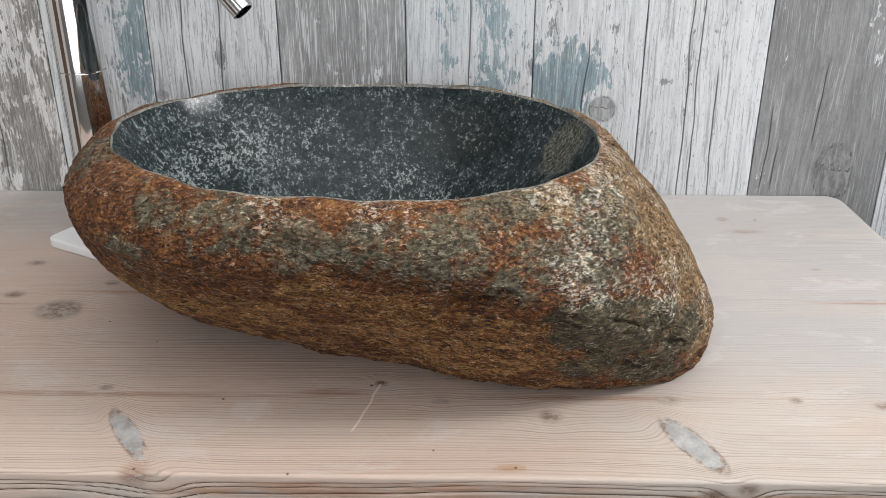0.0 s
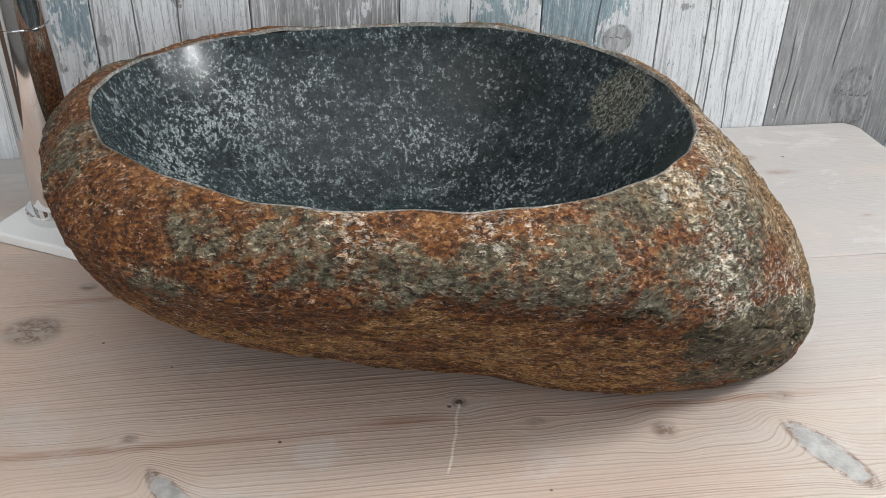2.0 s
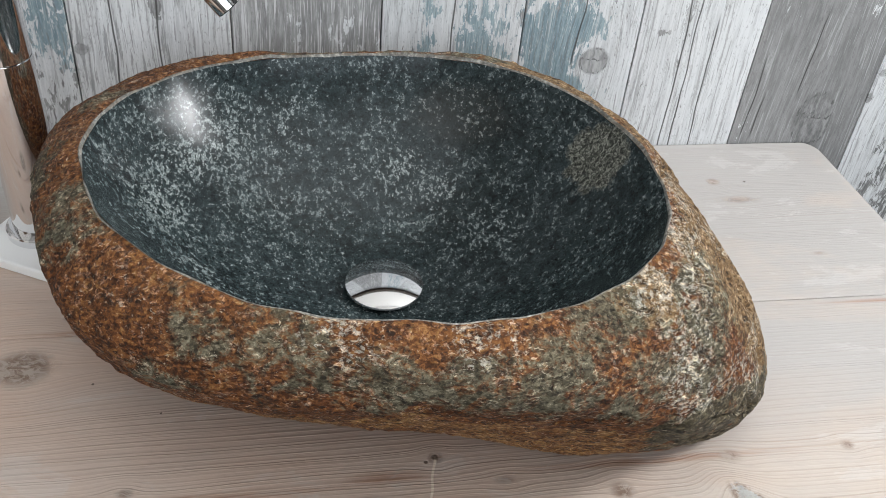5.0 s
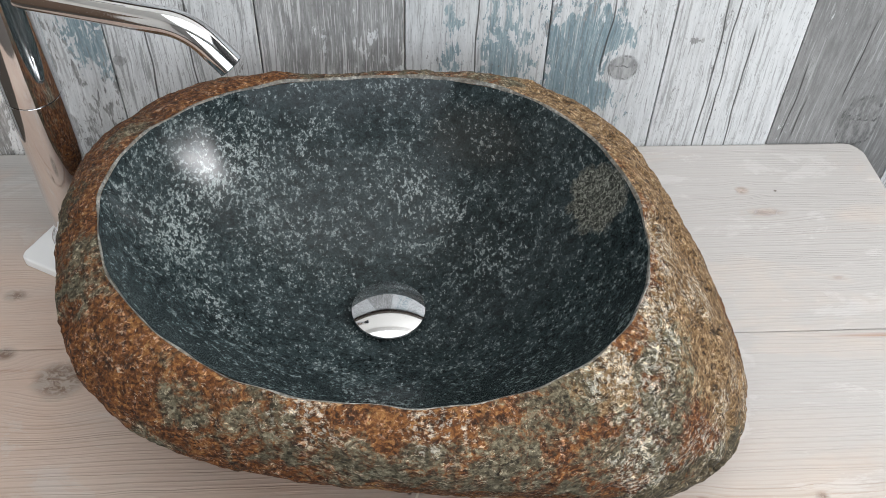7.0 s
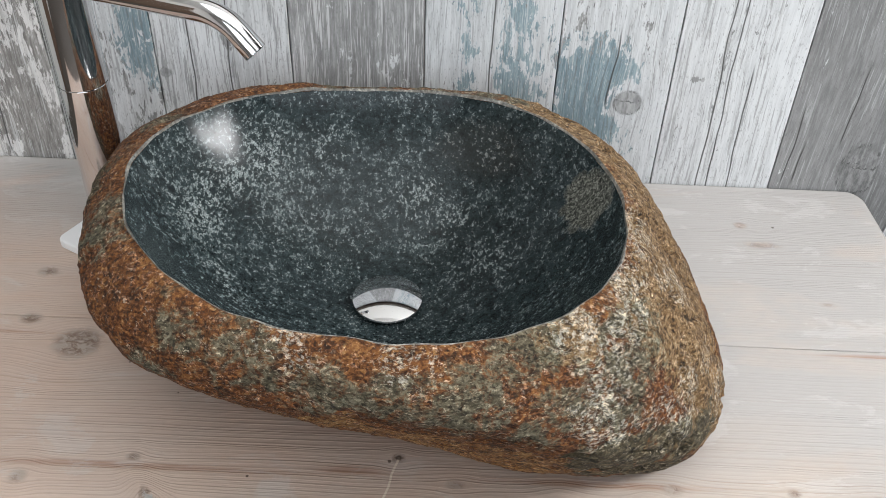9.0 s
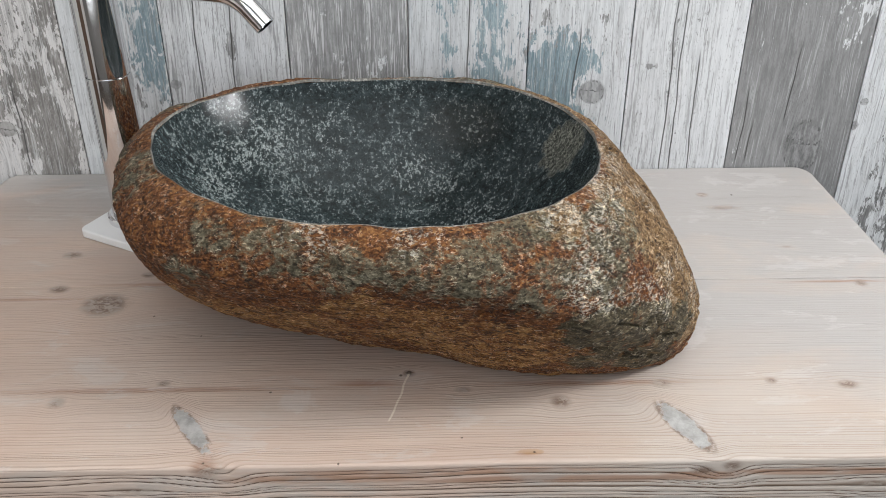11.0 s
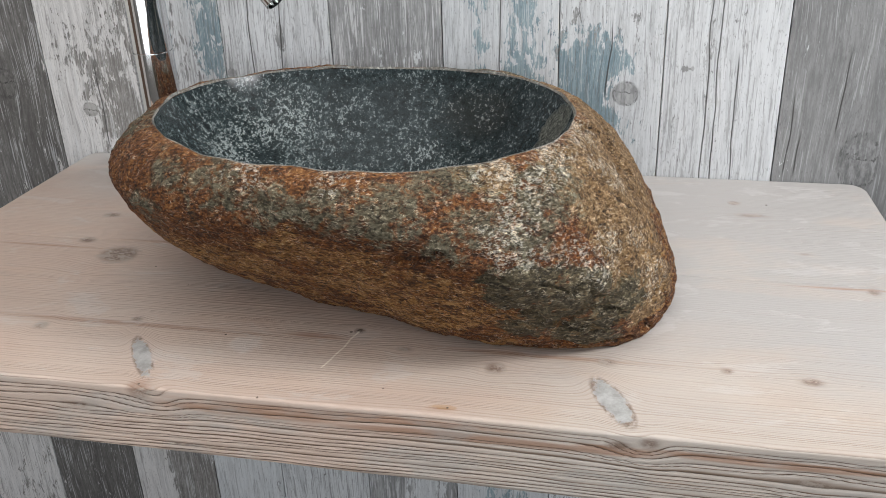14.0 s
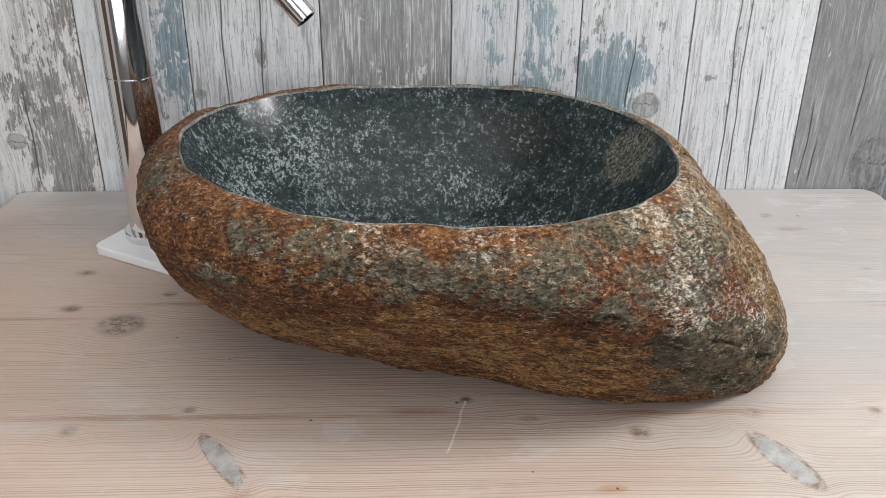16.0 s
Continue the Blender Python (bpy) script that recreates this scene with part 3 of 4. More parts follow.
def lathe(profile, seg=64, at=(0, 0, 0)):
    """Turned solid from (radius, height) pairs, closed where the radius is 0."""
    bm = bmesh.new()
    rings = []
    for r, h in profile:
        if r < 1e-6:
            rings.append([bm.verts.new((at[0], at[1], at[2] + h))])
        else:
            rings.append([bm.verts.new((at[0] + r * math.cos(2 * math.pi * i / seg), at[1] + r * math.sin(2 * math.pi * i / seg), at[2] + h)) for i in range(seg)])
    for a, b in zip(rings, rings[1:]):
        for i in range(seg):
            j = (i + 1) % seg
            if len(a) == 1:
                bm.faces.new((a[0], b[i], b[j]))
            elif len(b) == 1:
                bm.faces.new((a[i], a[j], b[0]))
            else:
                bm.faces.new((a[i], a[j], b[j], b[i]))
    return bm


def tube(path, radius, seg=32, wall=0.0):
    """Round bar or pipe along a list of points; with wall, its far end is open and hollow."""
    bm = bmesh.new()
    pts = [Vector(p) for p in path]
    rings = []
    side = Vector((0, 0, 1)).cross(pts[1] - pts[0]).normalized()

    def ring(p, d, r):
        up = d.cross(side).normalized()
        return [bm.verts.new(p + r * (math.cos(2 * math.pi * i / seg) * side + math.sin(2 * math.pi * i / seg) * up)) for i in range(seg)]
    for i, p in enumerate(pts):
        d = (pts[min(i + 1, len(pts) - 1)] - pts[max(i - 1, 0)]).normalized()
        rings.append(ring(p, d, radius))
    d = (pts[-1] - pts[-2]).normalized()
    if wall:
        rings.append(ring(pts[-1] + d * 0.0008, d, radius - wall * 0.4))
        rings.append(ring(pts[-1] + d * 0.0004, d, radius - wall))
        rings.append(ring(pts[-1] - d * 0.012, d, radius - wall))
    for a, b in zip(rings, rings[1:]):
        for i in range(seg):
            j = (i + 1) % seg
            bm.faces.new((a[i], a[j], b[j], b[i]))
    bm.faces.new(rings[0])
    bm.faces.new(rings[-1])
    return bm


CRUST, POLISHED, CUT, CHROME = stone_crust(), stone_polished(), stone_cut(), chrome()
WALL_PAINT, CEIL_PAINT = plaster("painted_plaster", (0.72, 0.70, 0.67)), plaster("ceiling_paint", (0.82, 0.81, 0.79))
GLAZED = glazed_white()
DARK_WALL, RAIL = plaster("dark_paint", (0.03, 0.03, 0.03)), plaster("dark_stained_wood", (0.045, 0.030, 0.020), 30.0)
GREY_WALL = plaster("grey_plaster", (0.34, 0.33, 0.32))
STAND_IN_BROWN = plaster("stand_in_brown", (0.12, 0.075, 0.05), 9.0)
TOP = 0.80          # height of the shelf's top
WALL = 0.006        # face of the boarded wall


# ---- the room ----
def slab(name, x0, x1, y0, y1, z0, z1, material):
    return tagged(part(name, box(x0, x1, y0, y1, z0, z1), material, None, smooth=False), kind="structure", category=name.split("_")[0])


FLOOR_MAT = plaster("dark_floor", (0.085, 0.07, 0.058), 6.0)
tagged(slab("floor", -2.2, 1.7, -3.0, 0.2, -0.1, 0.0, FLOOR_MAT), label="plain dark floor under the shelf")
tagged(slab("ceiling", -2.2, 1.7, -3.0, 0.2, 2.8, 2.9, CEIL_PAINT), label="white painted ceiling")
tagged(slab("wall_west", -2.2, -2.1, -2.9, WALL, 0.0, 2.8, WALL_PAINT), label="pale plastered side wall")
# unseen panel, added so that the chrome column reflects a brown stripe
tagged(slab("door_1", -2.1, -2.06, -1.75, -0.85, 0.0, 2.05, STAND_IN_BROWN), label="unseen plain brown panel on the side wall, added for its stripe in the chrome")


def wall_with_window(name, axis, at, thick, a0, a1, w0, w1, z0, z1, label, paint):
    """A wall across the room with one window opening, its four fields and a window frame."""
    bm = bmesh.new()
    for p0, p1, q0, q1 in ((a0, w0, 0.0, 2.8), (w1, a1, 0.0, 2.8), (w0, w1, 0.0, z0), (w0, w1, z1, 2.8)):
        b = box(at, at + thick, p0, p1, q0, q1) if axis == "x" else box(p0, p1, at, at + thick, q0, q1)
        me = bpy.data.meshes.new("tmp")
        b.to_mesh(me)
        b.free()
        bm.from_mesh(me)
        bpy.data.meshes.remove(me)
    wall = tagged(part(name, bm, paint, None, smooth=False), label=label, category="wall", kind="structure")
    for f0, f1, g0, g1 in ((w0, w0 + 0.05, z0, z1), (w1 - 0.05, w1, z0, z1), (w0 + 0.05, w1 - 0.05, z0, z0 + 0.05), (w0 + 0.05, w1 - 0.05, z1 - 0.05, z1)):
        b = box(at + 0.03, at + 0.08, f0, f1, g0, g1, 0.004) if axis == "x" else box(f0, f1, at + 0.03, at + 0.08, g0, g1, 0.004)
        part("window_frame", b, GLAZED, wall)
    return wall


wall_with_window("wall_east", "x", 1.5, 0.1, -2.9, WALL, -0.99, -0.17, 1.70, 2.32, "dark painted wall with a high window", DARK_WALL)
wall_with_window("wall_south", "y", -2.9, 0.1, -2.1, 1.5, -1.1, 1.3, 0.30, 2.42, "grey plastered wall with a tall wide window", GREY_WALL)


# ---- stone basin ----
CX, CY = -0.09, -0.28


def wave(c, a):
    """Fourier series in the bearing a."""
    v = c[0]
    for k in range(1, (len(c) + 1) // 2):
        v = v + c[2 * k - 1] * np.cos(k * a) + c[2 * k] * np.sin(k * a)
    return v


RIM = (0.2216, 0.0014, 0.0022, 0.0133, -0.0087, -0.0039, 0.0034, -0.0031, -0.0022)
GIRTH = (0.2917, 0.0248, 0.0119, 0.0292, -0.0167, 0.0043, 0.0038, -0.0143, -0.0050, 0.0017, -0.0052)
GIRTH_Z = (0.9001, -0.0378, -0.0345, -0.0043, 0.0129, -0.0211, 0.0171, -0.0067, 0.0061)
FOOT = (0.1819, 0.0776, 0.0154, 0.0334, -0.0258, 0.0164, -0.0202, -0.0015, -0.0206, 0.0056, -0.0123)
CREST_POW = (1.2781, 0.0144, -0.0392, 0.2584, 0.0743)
BELLY_POW = (1.1845, -0.1413, -0.2943, -0.1779, 0.0356, -0.1410, 0.1099, -0.1311, -0.1399)


def rim_height(x, y):
    return 0.9624 - 0.0013 * x - 0.0525 * y - TOP


def rough_noise(pts, freq, octaves, shift=0.0):
    out = np.empty(len(pts))
    for i, p in enumerate(pts):
        out[i] = noise.fractal(Vector((p[0] * freq + shift, p[1] * freq, p[2] * freq * 1.4)), 0.9, 2.1, octaves)
    return out


# splits and chips in the crust: side, from, to, depth, width (metres, from the basin's middle at shelf height)
SPLITS = (("front", (0.098, 0.0, 0.120), (0.120, 0.0, 0.124), 0.0065, 0.0036), ("front", (0.120, 0.0, 0.124), (0.138, 0.0, 0.134), 0.0050, 0.0030),
          ("front", (0.180, 0.0, 0.062), (0.205, 0.0, 0.045), 0.0030, 0.0026), ("front", (-0.150, 0.0, 0.090), (-0.110, 0.0, 0.080), 0.0025, 0.0024),
          ("front", (0.030, 0.0, 0.052), (0.075, 0.0, 0.043), 0.0030, 0.0030), ("front", (0.205, 0.0, 0.150), (0.222, 0.0, 0.138), 0.0030, 0.0024),
          ("end", (0.0, -0.105, 0.128), (0.0, -0.080, 0.108), 0.0050, 0.0034), ("end", (0.0, -0.050, 0.120), (0.0, -0.020, 0.100), 0.0040, 0.0030),
          ("end", (0.0, -0.090, 0.070), (0.0, -0.070, 0.052), 0.0035, 0.0030))


def stone_basin():
    root = new("stone_basin")
    root.location = (CX, CY, TOP)
    tagged(root, "rusty brown river stone basin with a polished dark bowl", "basin")
    seg, top_n, low_n = 640, 56, 74
    a = np.arange(seg) * 2 * math.pi / seg
    lip = wave(RIM, a)
    lip = lip + 0.0005 * np.sin(9 * a + 1) + 0.0004 * np.sin(17 * a) + 0.0004 * np.sin(31 * a + 2)
    lx, ly = lip * np.cos(a), lip * np.sin(a)
    lz = rim_height(lx + CX, ly + CY) + 0.0010 * np.sin(7 * a) + 0.0007 * np.sin(19 * a + 1)
    out = lip + 0.0009 + 0.0026 * np.clip(np.cos(a - 1.25), 0, 1) ** 5 + 0.0006 * np.sin(13 * a + 0.5) + 0.0005 * np.sin(29 * a)
    girth = np.maximum(wave(GIRTH, a), out + 0.004)
    gz = np.clip(wave(GIRTH_Z, a), 0.81, 0.98) - TOP
    p, q = np.clip(wave(CREST_POW, a), 0.5, 2.2), np.clip(wave(BELLY_POW, a), 0.4, 2.2)
    foot = np.minimum(wave(FOOT, a), girth - 0.01)
    foot = np.maximum(foot, 0.08)
    rows_r, rows_z = [], []
    for t in np.linspace(0, math.pi / 2, top_n):
        s, c = max(math.sin(t), 1e-9), max(math.cos(t), 1e-9)
        rows_r.append(out + (girth - out) * s ** p)
        rows_z.append(gz + (lz - gz) * c ** p)
    for t in np.linspace(0, math.pi / 2, low_n)[1:]:
        s, c = max(math.sin(t), 1e-9), max(math.cos(t), 1e-9)
        rows_r.append(foot + (girth - foot) * c ** q)
        rows_z.append(gz - gz * s ** q)
    r, z = np.array(rows_r), np.array(rows_z)
    v = np.stack([r * np.cos(a), r * np.sin(a), z], -1)
    n = np.cross(np.roll(v, -1, 1) - np.roll(v, 1, 1), np.gradient(v, axis=0))
    n /= -np.linalg.norm(n, axis=-1, keepdims=True) + 1e-9
    flat = v.reshape(-1, 3)
    bumps = 0.0030 * rough_noise(flat, 9.0, 2) + 0.0019 * rough_noise(flat, 34.0, 3, 3.0) + 0.0011 * rough_noise(flat, 120.0, 3, 7.0)
    # flaked ridges, deepest on the blunt end
    fold = np.abs(rough_noise(flat @ np.array(((0.8, -0.5, 0.3), (0.5, 0.9, 0.0), (-0.4, 0.1, 1.0))), 17.0, 3, 11.0))
    bumps -= 0.0065 * np.exp(-(fold / 0.085) ** 2) * (0.18 + 0.82 * np.clip((flat[:, 0] - 0.12) / 0.12, 0, 1)) * np.clip((np.abs(rough_noise(flat, 13.0, 2, 5.0)) - 0.06) / 0.2, 0, 1)
    split = np.zeros(len(flat))
    for side, p0, p1, depth, width in SPLITS:
        axes = np.array((1, 0, 1) if side == "front" else (0, 1, 1))
        p0, p1 = np.array(p0), np.array(p1)
        d = p1 - p0
        k = np.clip((((flat - p0) * axes) @ d) / (d @ d), 0, 1)
        w = (flat - (p0 + k[:, None] * d)) * axes
        w[:, 2] += 0.0022 * np.sin(k * 9 + depth * 900)
        near = np.exp(-(np.linalg.norm(w, axis=1) / (width * (1.2 - 0.7 * k))) ** 2)
        near *= (flat[:, 1] < -0.10) if side == "front" else (flat[:, 0] > 0.20)
        bumps -= depth * near
        split = np.maximum(split, near)
    rowf = np.repeat(np.r_[np.linspace(0.15, 1, 10), np.ones(len(r) - 20), np.linspace(1, 0, 10)], seg)
    flat = flat + n.reshape(-1, 3) * (bumps * rowf)[:, None]
    flat[:, 2] = np.maximum(flat[:, 2], 0.0)
    faces = grid_faces(len(r), seg, True)
    last = (len(r) - 1) * seg
    faces.append([last + j for j in range(seg)])
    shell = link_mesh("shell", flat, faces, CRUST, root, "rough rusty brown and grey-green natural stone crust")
    shell.data.attributes.new("split", "FLOAT", "POINT").data.foreach_set("value", split.astype(np.float32))
    # ground lip between crust and bowl
    first = flat[:seg]
    inner = np.stack([lip * np.cos(a), lip * np.sin(a), lz - 0.0006], -1)
    mid = (first + inner) / 2 + (0, 0, 0.0012)
    inside = np.stack([(lip - 0.0012) * np.cos(a), (lip - 0.0012) * np.sin(a), lz - 0.0020], -1)
    link_mesh("lip", np.concatenate([first, mid, inner, inside]), grid_faces(4, seg, True), CUT, root, "pale ground edge of the bowl")
    # bowl
    depth_z = 0.028
    rows, segb = [], 320
    ab = np.arange(segb) * 2 * math.pi / segb
    lipb, ripple = wave(RIM, ab) - 0.0010, 0.0005 * np.sin(9 * ab + 1) + 0.0004 * np.sin(17 * ab) + 0.0004 * np.sin(31 * ab + 2)
    bz = rim_height(lipb * np.cos(ab) + CX, lipb * np.sin(ab) + CY) - 0.0015
    for t in np.linspace(1, 0.10, 90):
        rr = lipb * t + ripple * max(0.0, t * 8 - 7)
        zz = bz - (bz - depth_z) * (1 - 0.55 * t ** 2.3 - 0.625 * (1 - math.sqrt(1 - 0.9216 * t * t)))
        rows.append(np.stack([rr * np.cos(ab), rr * np.sin(ab), zz], -1))
    bowl = np.concatenate(rows)
    bowl[:, 2] += 0.0006 * rough_noise(bowl, 16.0, 2, 2.0)
    link_mesh("bowl", bowl, grid_faces(90, segb, True), POLISHED, root, "polished dark grey stone bowl with pale flecks")
    # drain
    dx, dy, dz = 0.009, 0.006, 0.0305
    collar = part("drain_collar", lathe([(0.012, -0.004), (0.030, -0.003), (0.0325, 0.001), (0.031, 0.0028), (0.022, 0.003), (0.020, 0.0), (0.014, -0.002)], 72, (dx, dy, dz)), CHROME, root, "chrome drain collar")
    cap = [(0.0, 0.0128)] + [(0.0362 * t, 0.0128 - 0.0068 * t * t) for t in np.linspace(0.06, 0.985, 26)] + [(0.0362, 0.0055), (0.0362, 0.0042), (0.0352, 0.0034), (0.016, 0.0034), (0.0, 0.0034)]
    part("drain_cap", lathe(cap, 96, (dx, dy, dz)), CHROME, collar, "domed chrome drain cap")
    return root


stone_basin()


# ---- shelf ----
KNOTS = ((-0.461, -0.2154, 0.015, 0.009, 0.8), (-0.453, -0.2900, 0.013, 0.009, 1.0), (-0.393, -0.322, 0.027, 0.022, 1.25), (0.351, -0.1146, 0.030, 0.009, 0.6),
         (0.3324, -0.0776, 0.010, 0.008, 0.8), (0.087, -0.495, 0.012, 0.011, 0.9), (-0.296, -0.460, 0.008, 0.006, 0.8), (0.189, -0.470, 0.012, 0.008, 0.7),
         (-0.0045, -0.4755, 0.011, 0.006, 0.7), (0.2976, -0.4687, 0.008, 0.006, 0.8), (0.3702, -0.4755, 0.013, 0.008, 0.9), (-0.391, -0.4866, 0.010, 0.010, 0.7),
         (-0.057, -0.449, 0.008, 0.007, 1.0), (-0.36, -0.262, 0.010, 0.007, 0.9), (0.457, -0.297, 0.010, 0.010, 0.7), (0.40, -0.215, 0.012, 0.005, 0.5),
         (-0.231, -0.578, 0.020, 0.012, 0.55), (0.204, -0.586, 0.014, 0.006, 0.9), (0.229, -0.581, 0.012, 0.008, 0.8), (-0.30, -0.600, 0.030, 0.006, 0.6),
         (0.36, -0.606, 0.020, 0.007, 0.6), (0.498, -0.392, 0.020, 0.007, 0.9))
PUTTY = ((-0.255, -0.527, 0.0095, 0.031, -0.66), (0.1965, -0.531, 0.0125, 0.031, -0.45))
REDS = ((-0.30, -0.470, 0.26, 0.006), (0.12, -0.468, 0.16, 0.006), (-0.02, -0.583, 0.19, 0.005), (-0.50, -0.31, 0.12, 0.004), (0.43, -0.293, 0.09, 0.004),
        (0.30, -0.588, 0.10, 0.004), (-0.10, -0.464, 0.05, 0.009), (0.05, -0.565, 0.02, 0.004), (-0.33, -0.282, 0.12, 0.005), (-0.236, -0.573, 0.016, 0.016), (-0.13, -0.590, 0.12, 0.007), (0.20, -0.592, 0.05, 0.007), (0.08, -0.594, 0.16, 0.006), (0.34, -0.590, 0.14, 0.005))
DOTS = ((0.372, -0.079, 0.0028), (-0.190, -0.4752, 0.0022), (-0.0085, -0.5425, 0.0018), (-0.118, -0.5730, 0.0018), (-0.236, -0.5700, 0.0020), (0.055, -0.5625, 0.0020),
        (-0.333, -0.345, 0.0020), (0.43, -0.555, 0.0018), (-0.2750, -0.382, 0.0016), (-0.4, -0.13, 0.0016), (-0.057, -0.4475, 0.0045), (-0.065, -0.452, 0.0028))
PINE = washed_pine(DOTS, ((-0.0566, -0.446), (-0.0748, -0.522)))


def wave_noise(x, y, fx, fy, seed):
    return np.array([noise.noise(Vector((px * fx, py * fy, seed))) for px, py in zip(x, y)])


def shelf_board(name, y_back, y_front, front_edge, parent, label, seed):
    """One pine board: brushed top with grain that flows round its knots, worn rounded edges."""
    thick = 0.074
    r_b, r_f = (0.0013, 0.0032) if front_edge else (0.004, 0.0013)
    prof = []                                  # (y, z, distance across)
    d = 0.0
    for y in np.arange(y_back - r_b, y_front + r_f, -0.0026):
        prof.append((y, TOP))
    for t in np.linspace(0, math.pi / 2, 7):
        prof.append((y_front + r_f - r_f * math.sin(t), TOP - r_f + r_f * math.cos(t)))
    for z in np.arange(TOP - r_f - 0.0013, TOP - thick + r_f, -0.0013 if front_edge else -0.01):
        prof.append((y_front, z))
    for t in np.linspace(0, math.pi / 2, 6):
        prof.append((y_front + r_f - r_f * math.cos(t), TOP - thick + r_f - r_f * math.sin(t)))
    for y in np.linspace(y_front + r_f, y_back - r_b, 14)[1:]:
        prof.append((y, TOP - thick))
    for t in np.linspace(0, math.pi / 2, 4)[1:]:
        prof.append((y_back - r_b + r_b * math.sin(t), TOP - thick + r_b - r_b * math.cos(t)))
    for t in np.linspace(0, math.pi / 2, 5)[:-1]:
        prof.append((y_back - r_b + r_b * math.cos(t), TOP - r_b + r_b * math.sin(t)))
    prof = np.array(prof)
    step = np.r_[0, np.hypot(*(prof[1:] - prof[:-1]).T)]
    across = y_back - r_b - np.cumsum(step)     # runs on over the edge and down the face
    u = np.r_[0.0, 0.0015, 0.004, np.linspace(0.008, 0.992, 480), 0.996, 0.9985, 1.0]
    inset = np.r_[0.005, 0.0018, 0.0004, np.zeros(480), 0.0004, 0.0018, 0.005]
    cols, rows = len(prof), len(u)
    Y, Z = np.tile(prof[:, 0], (rows, 1)), np.tile(prof[:, 1], (rows, 1))
    V = np.tile(across, (rows, 1))
    mid_y, mid_z = (y_back + y_front) / 2, TOP - thick / 2
    left = -0.622 + 0.050 * Y
    right = 0.505 - 0.043 * Y
    back = np.clip((Y + 0.016) / 0.022, 0, 1)
    left, right = left + 0.014 * back ** 2.5, right - 0.016 * back ** 2.5
    X = left + u[:, None] * (right - left)
    Y = Y + np.sign(mid_y - Y) * np.minimum(np.abs(mid_y - Y), inset[:, None])
    Z = Z + np.sign(mid_z - Z) * np.minimum(np.abs(mid_z - Z), inset[:, None])
    x, v = X.ravel(), V.ravel()
    # flow of the grain
    g = v + 0.013 * wave_noise(x, v, 1.3, 4.0, seed) + 0.0030 * wave_noise(x, v, 5.0, 22.0, seed + 3) + 0.0012 * wave_noise(x, v, 16.0, 60.0, seed + 5)
    knot, putty, red = np.zeros(len(x)), np.zeros(len(x)), np.zeros(len(x))
    for kx, ky, rx, ry, amt in KNOTS:
        dx, dy = (x - kx), (v - ky)
        g -= 0.70 * dy * np.exp(-(dx / (rx * 1.7)) ** 2 - (dy / (ry * 1.9)) ** 2)
        e = np.sqrt((dx / rx) ** 2 + (dy / ry) ** 2)
        knot = np.maximum(knot, amt * np.clip(1.25 - e, 0, 1))
    for kx, ky, rx, ry, lean in PUTTY:
        dy = v - ky
        dx = x - kx - lean * dy
        g -= 0.80 * (v - (ky - 0.012)) * np.exp(-(dx / (rx * 1.7)) ** 2 - (dy / (ry * 1.35)) ** 2)
        putty = np.maximum(putty, np.clip(1.35 - np.sqrt((dx / rx) ** 2 + (dy / ry) ** 2), 0, 1))
    for kx, ky, rx, ry in REDS:
        red = np.maximum(red, np.clip(1 - np.sqrt(((x - kx) / rx) ** 2 + ((v - ky) / ry) ** 2), 0, 1))
    face = np.clip((y_front + 0.004 - v) / 0.012, 0, 1) * (v > y_front - 0.075) if front_edge else np.zeros(len(x))
    # wide growth rings at the top of the edge, close ones below
    down = np.maximum(-0.572 - g, 0.0) if front_edge else 0.0
    phase = np.maximum(g, -0.572 if front_edge else -9.0) / -0.0040 + 150.0 * down + 700.0 * down ** 2
    if front_edge:
        phase = phase + 1500.0 * np.clip(-0.53 - g, 0, 0.042) ** 2
    phase = phase + 0.8 * wave_noise(g * 0, g, 1.0, 75.0, seed + 21) + 0.5 * wave_noise(x, g, 0.8, 160.0, seed + 23)
    saw = phase - np.floor(phase)
    ring = 1 - np.clip((saw - 0.62) / 0.22, 0, 1) * np.clip((1.0 - saw) / 0.10, 0, 1)
    push = 0.0012 * (ring - 0.8) * face + 0.00008 * (ring - 0.5) * (1 - face)
    X, Y, Z = X.ravel(), Y.ravel(), Z.ravel()
    wob = 0.0030 * wave_noise(X, v * 0, 2.2, 1, seed + 9) + 0.0012 * wave_noise(X, v * 0, 9.0, 1, seed + 11)
    Y = Y - push * face + (wob if front_edge else 0) * np.clip((y_front + 0.05 - Y) / 0.05, 0, 1)
    Z = Z + push * (1 - face) * (Z > TOP - 0.002) + 0.004 * wave_noise(X, v * 0, 1.6, 1, seed + 14) * (Z < TOP - thick + 0.012) * (1 if front_edge else 0)
    faces = [f[::-1] for f in grid_faces(rows, cols, True)]
    faces.append([j for j in range(cols)])
    faces.append([(rows - 1) * cols + j for j in range(cols)][::-1])
    ob = link_mesh(name, np.stack([X, Y, Z], -1), faces, PINE, parent, label)
    for key, val in (("phase", phase), ("front", face), ("knot", knot), ("putty", putty), ("red", red)):
        at = ob.data.attributes.new(key, "FLOAT", "POINT")
        at.data.foreach_set("value", val.astype(np.float32))
    return ob


shelf = tagged(new("wall_shelf"), "thick whitewashed pine shelf with brushed grain, fixed to the boarded wall", "shelf")
shelf_board("board", WALL, -0.2848, False, shelf, "whitewashed pine board along the wall", 2.0)
shelf_board("board", -0.2854, -0.575, True, shelf, "whitewashed pine board with a rough brushed front edge", 6.0)


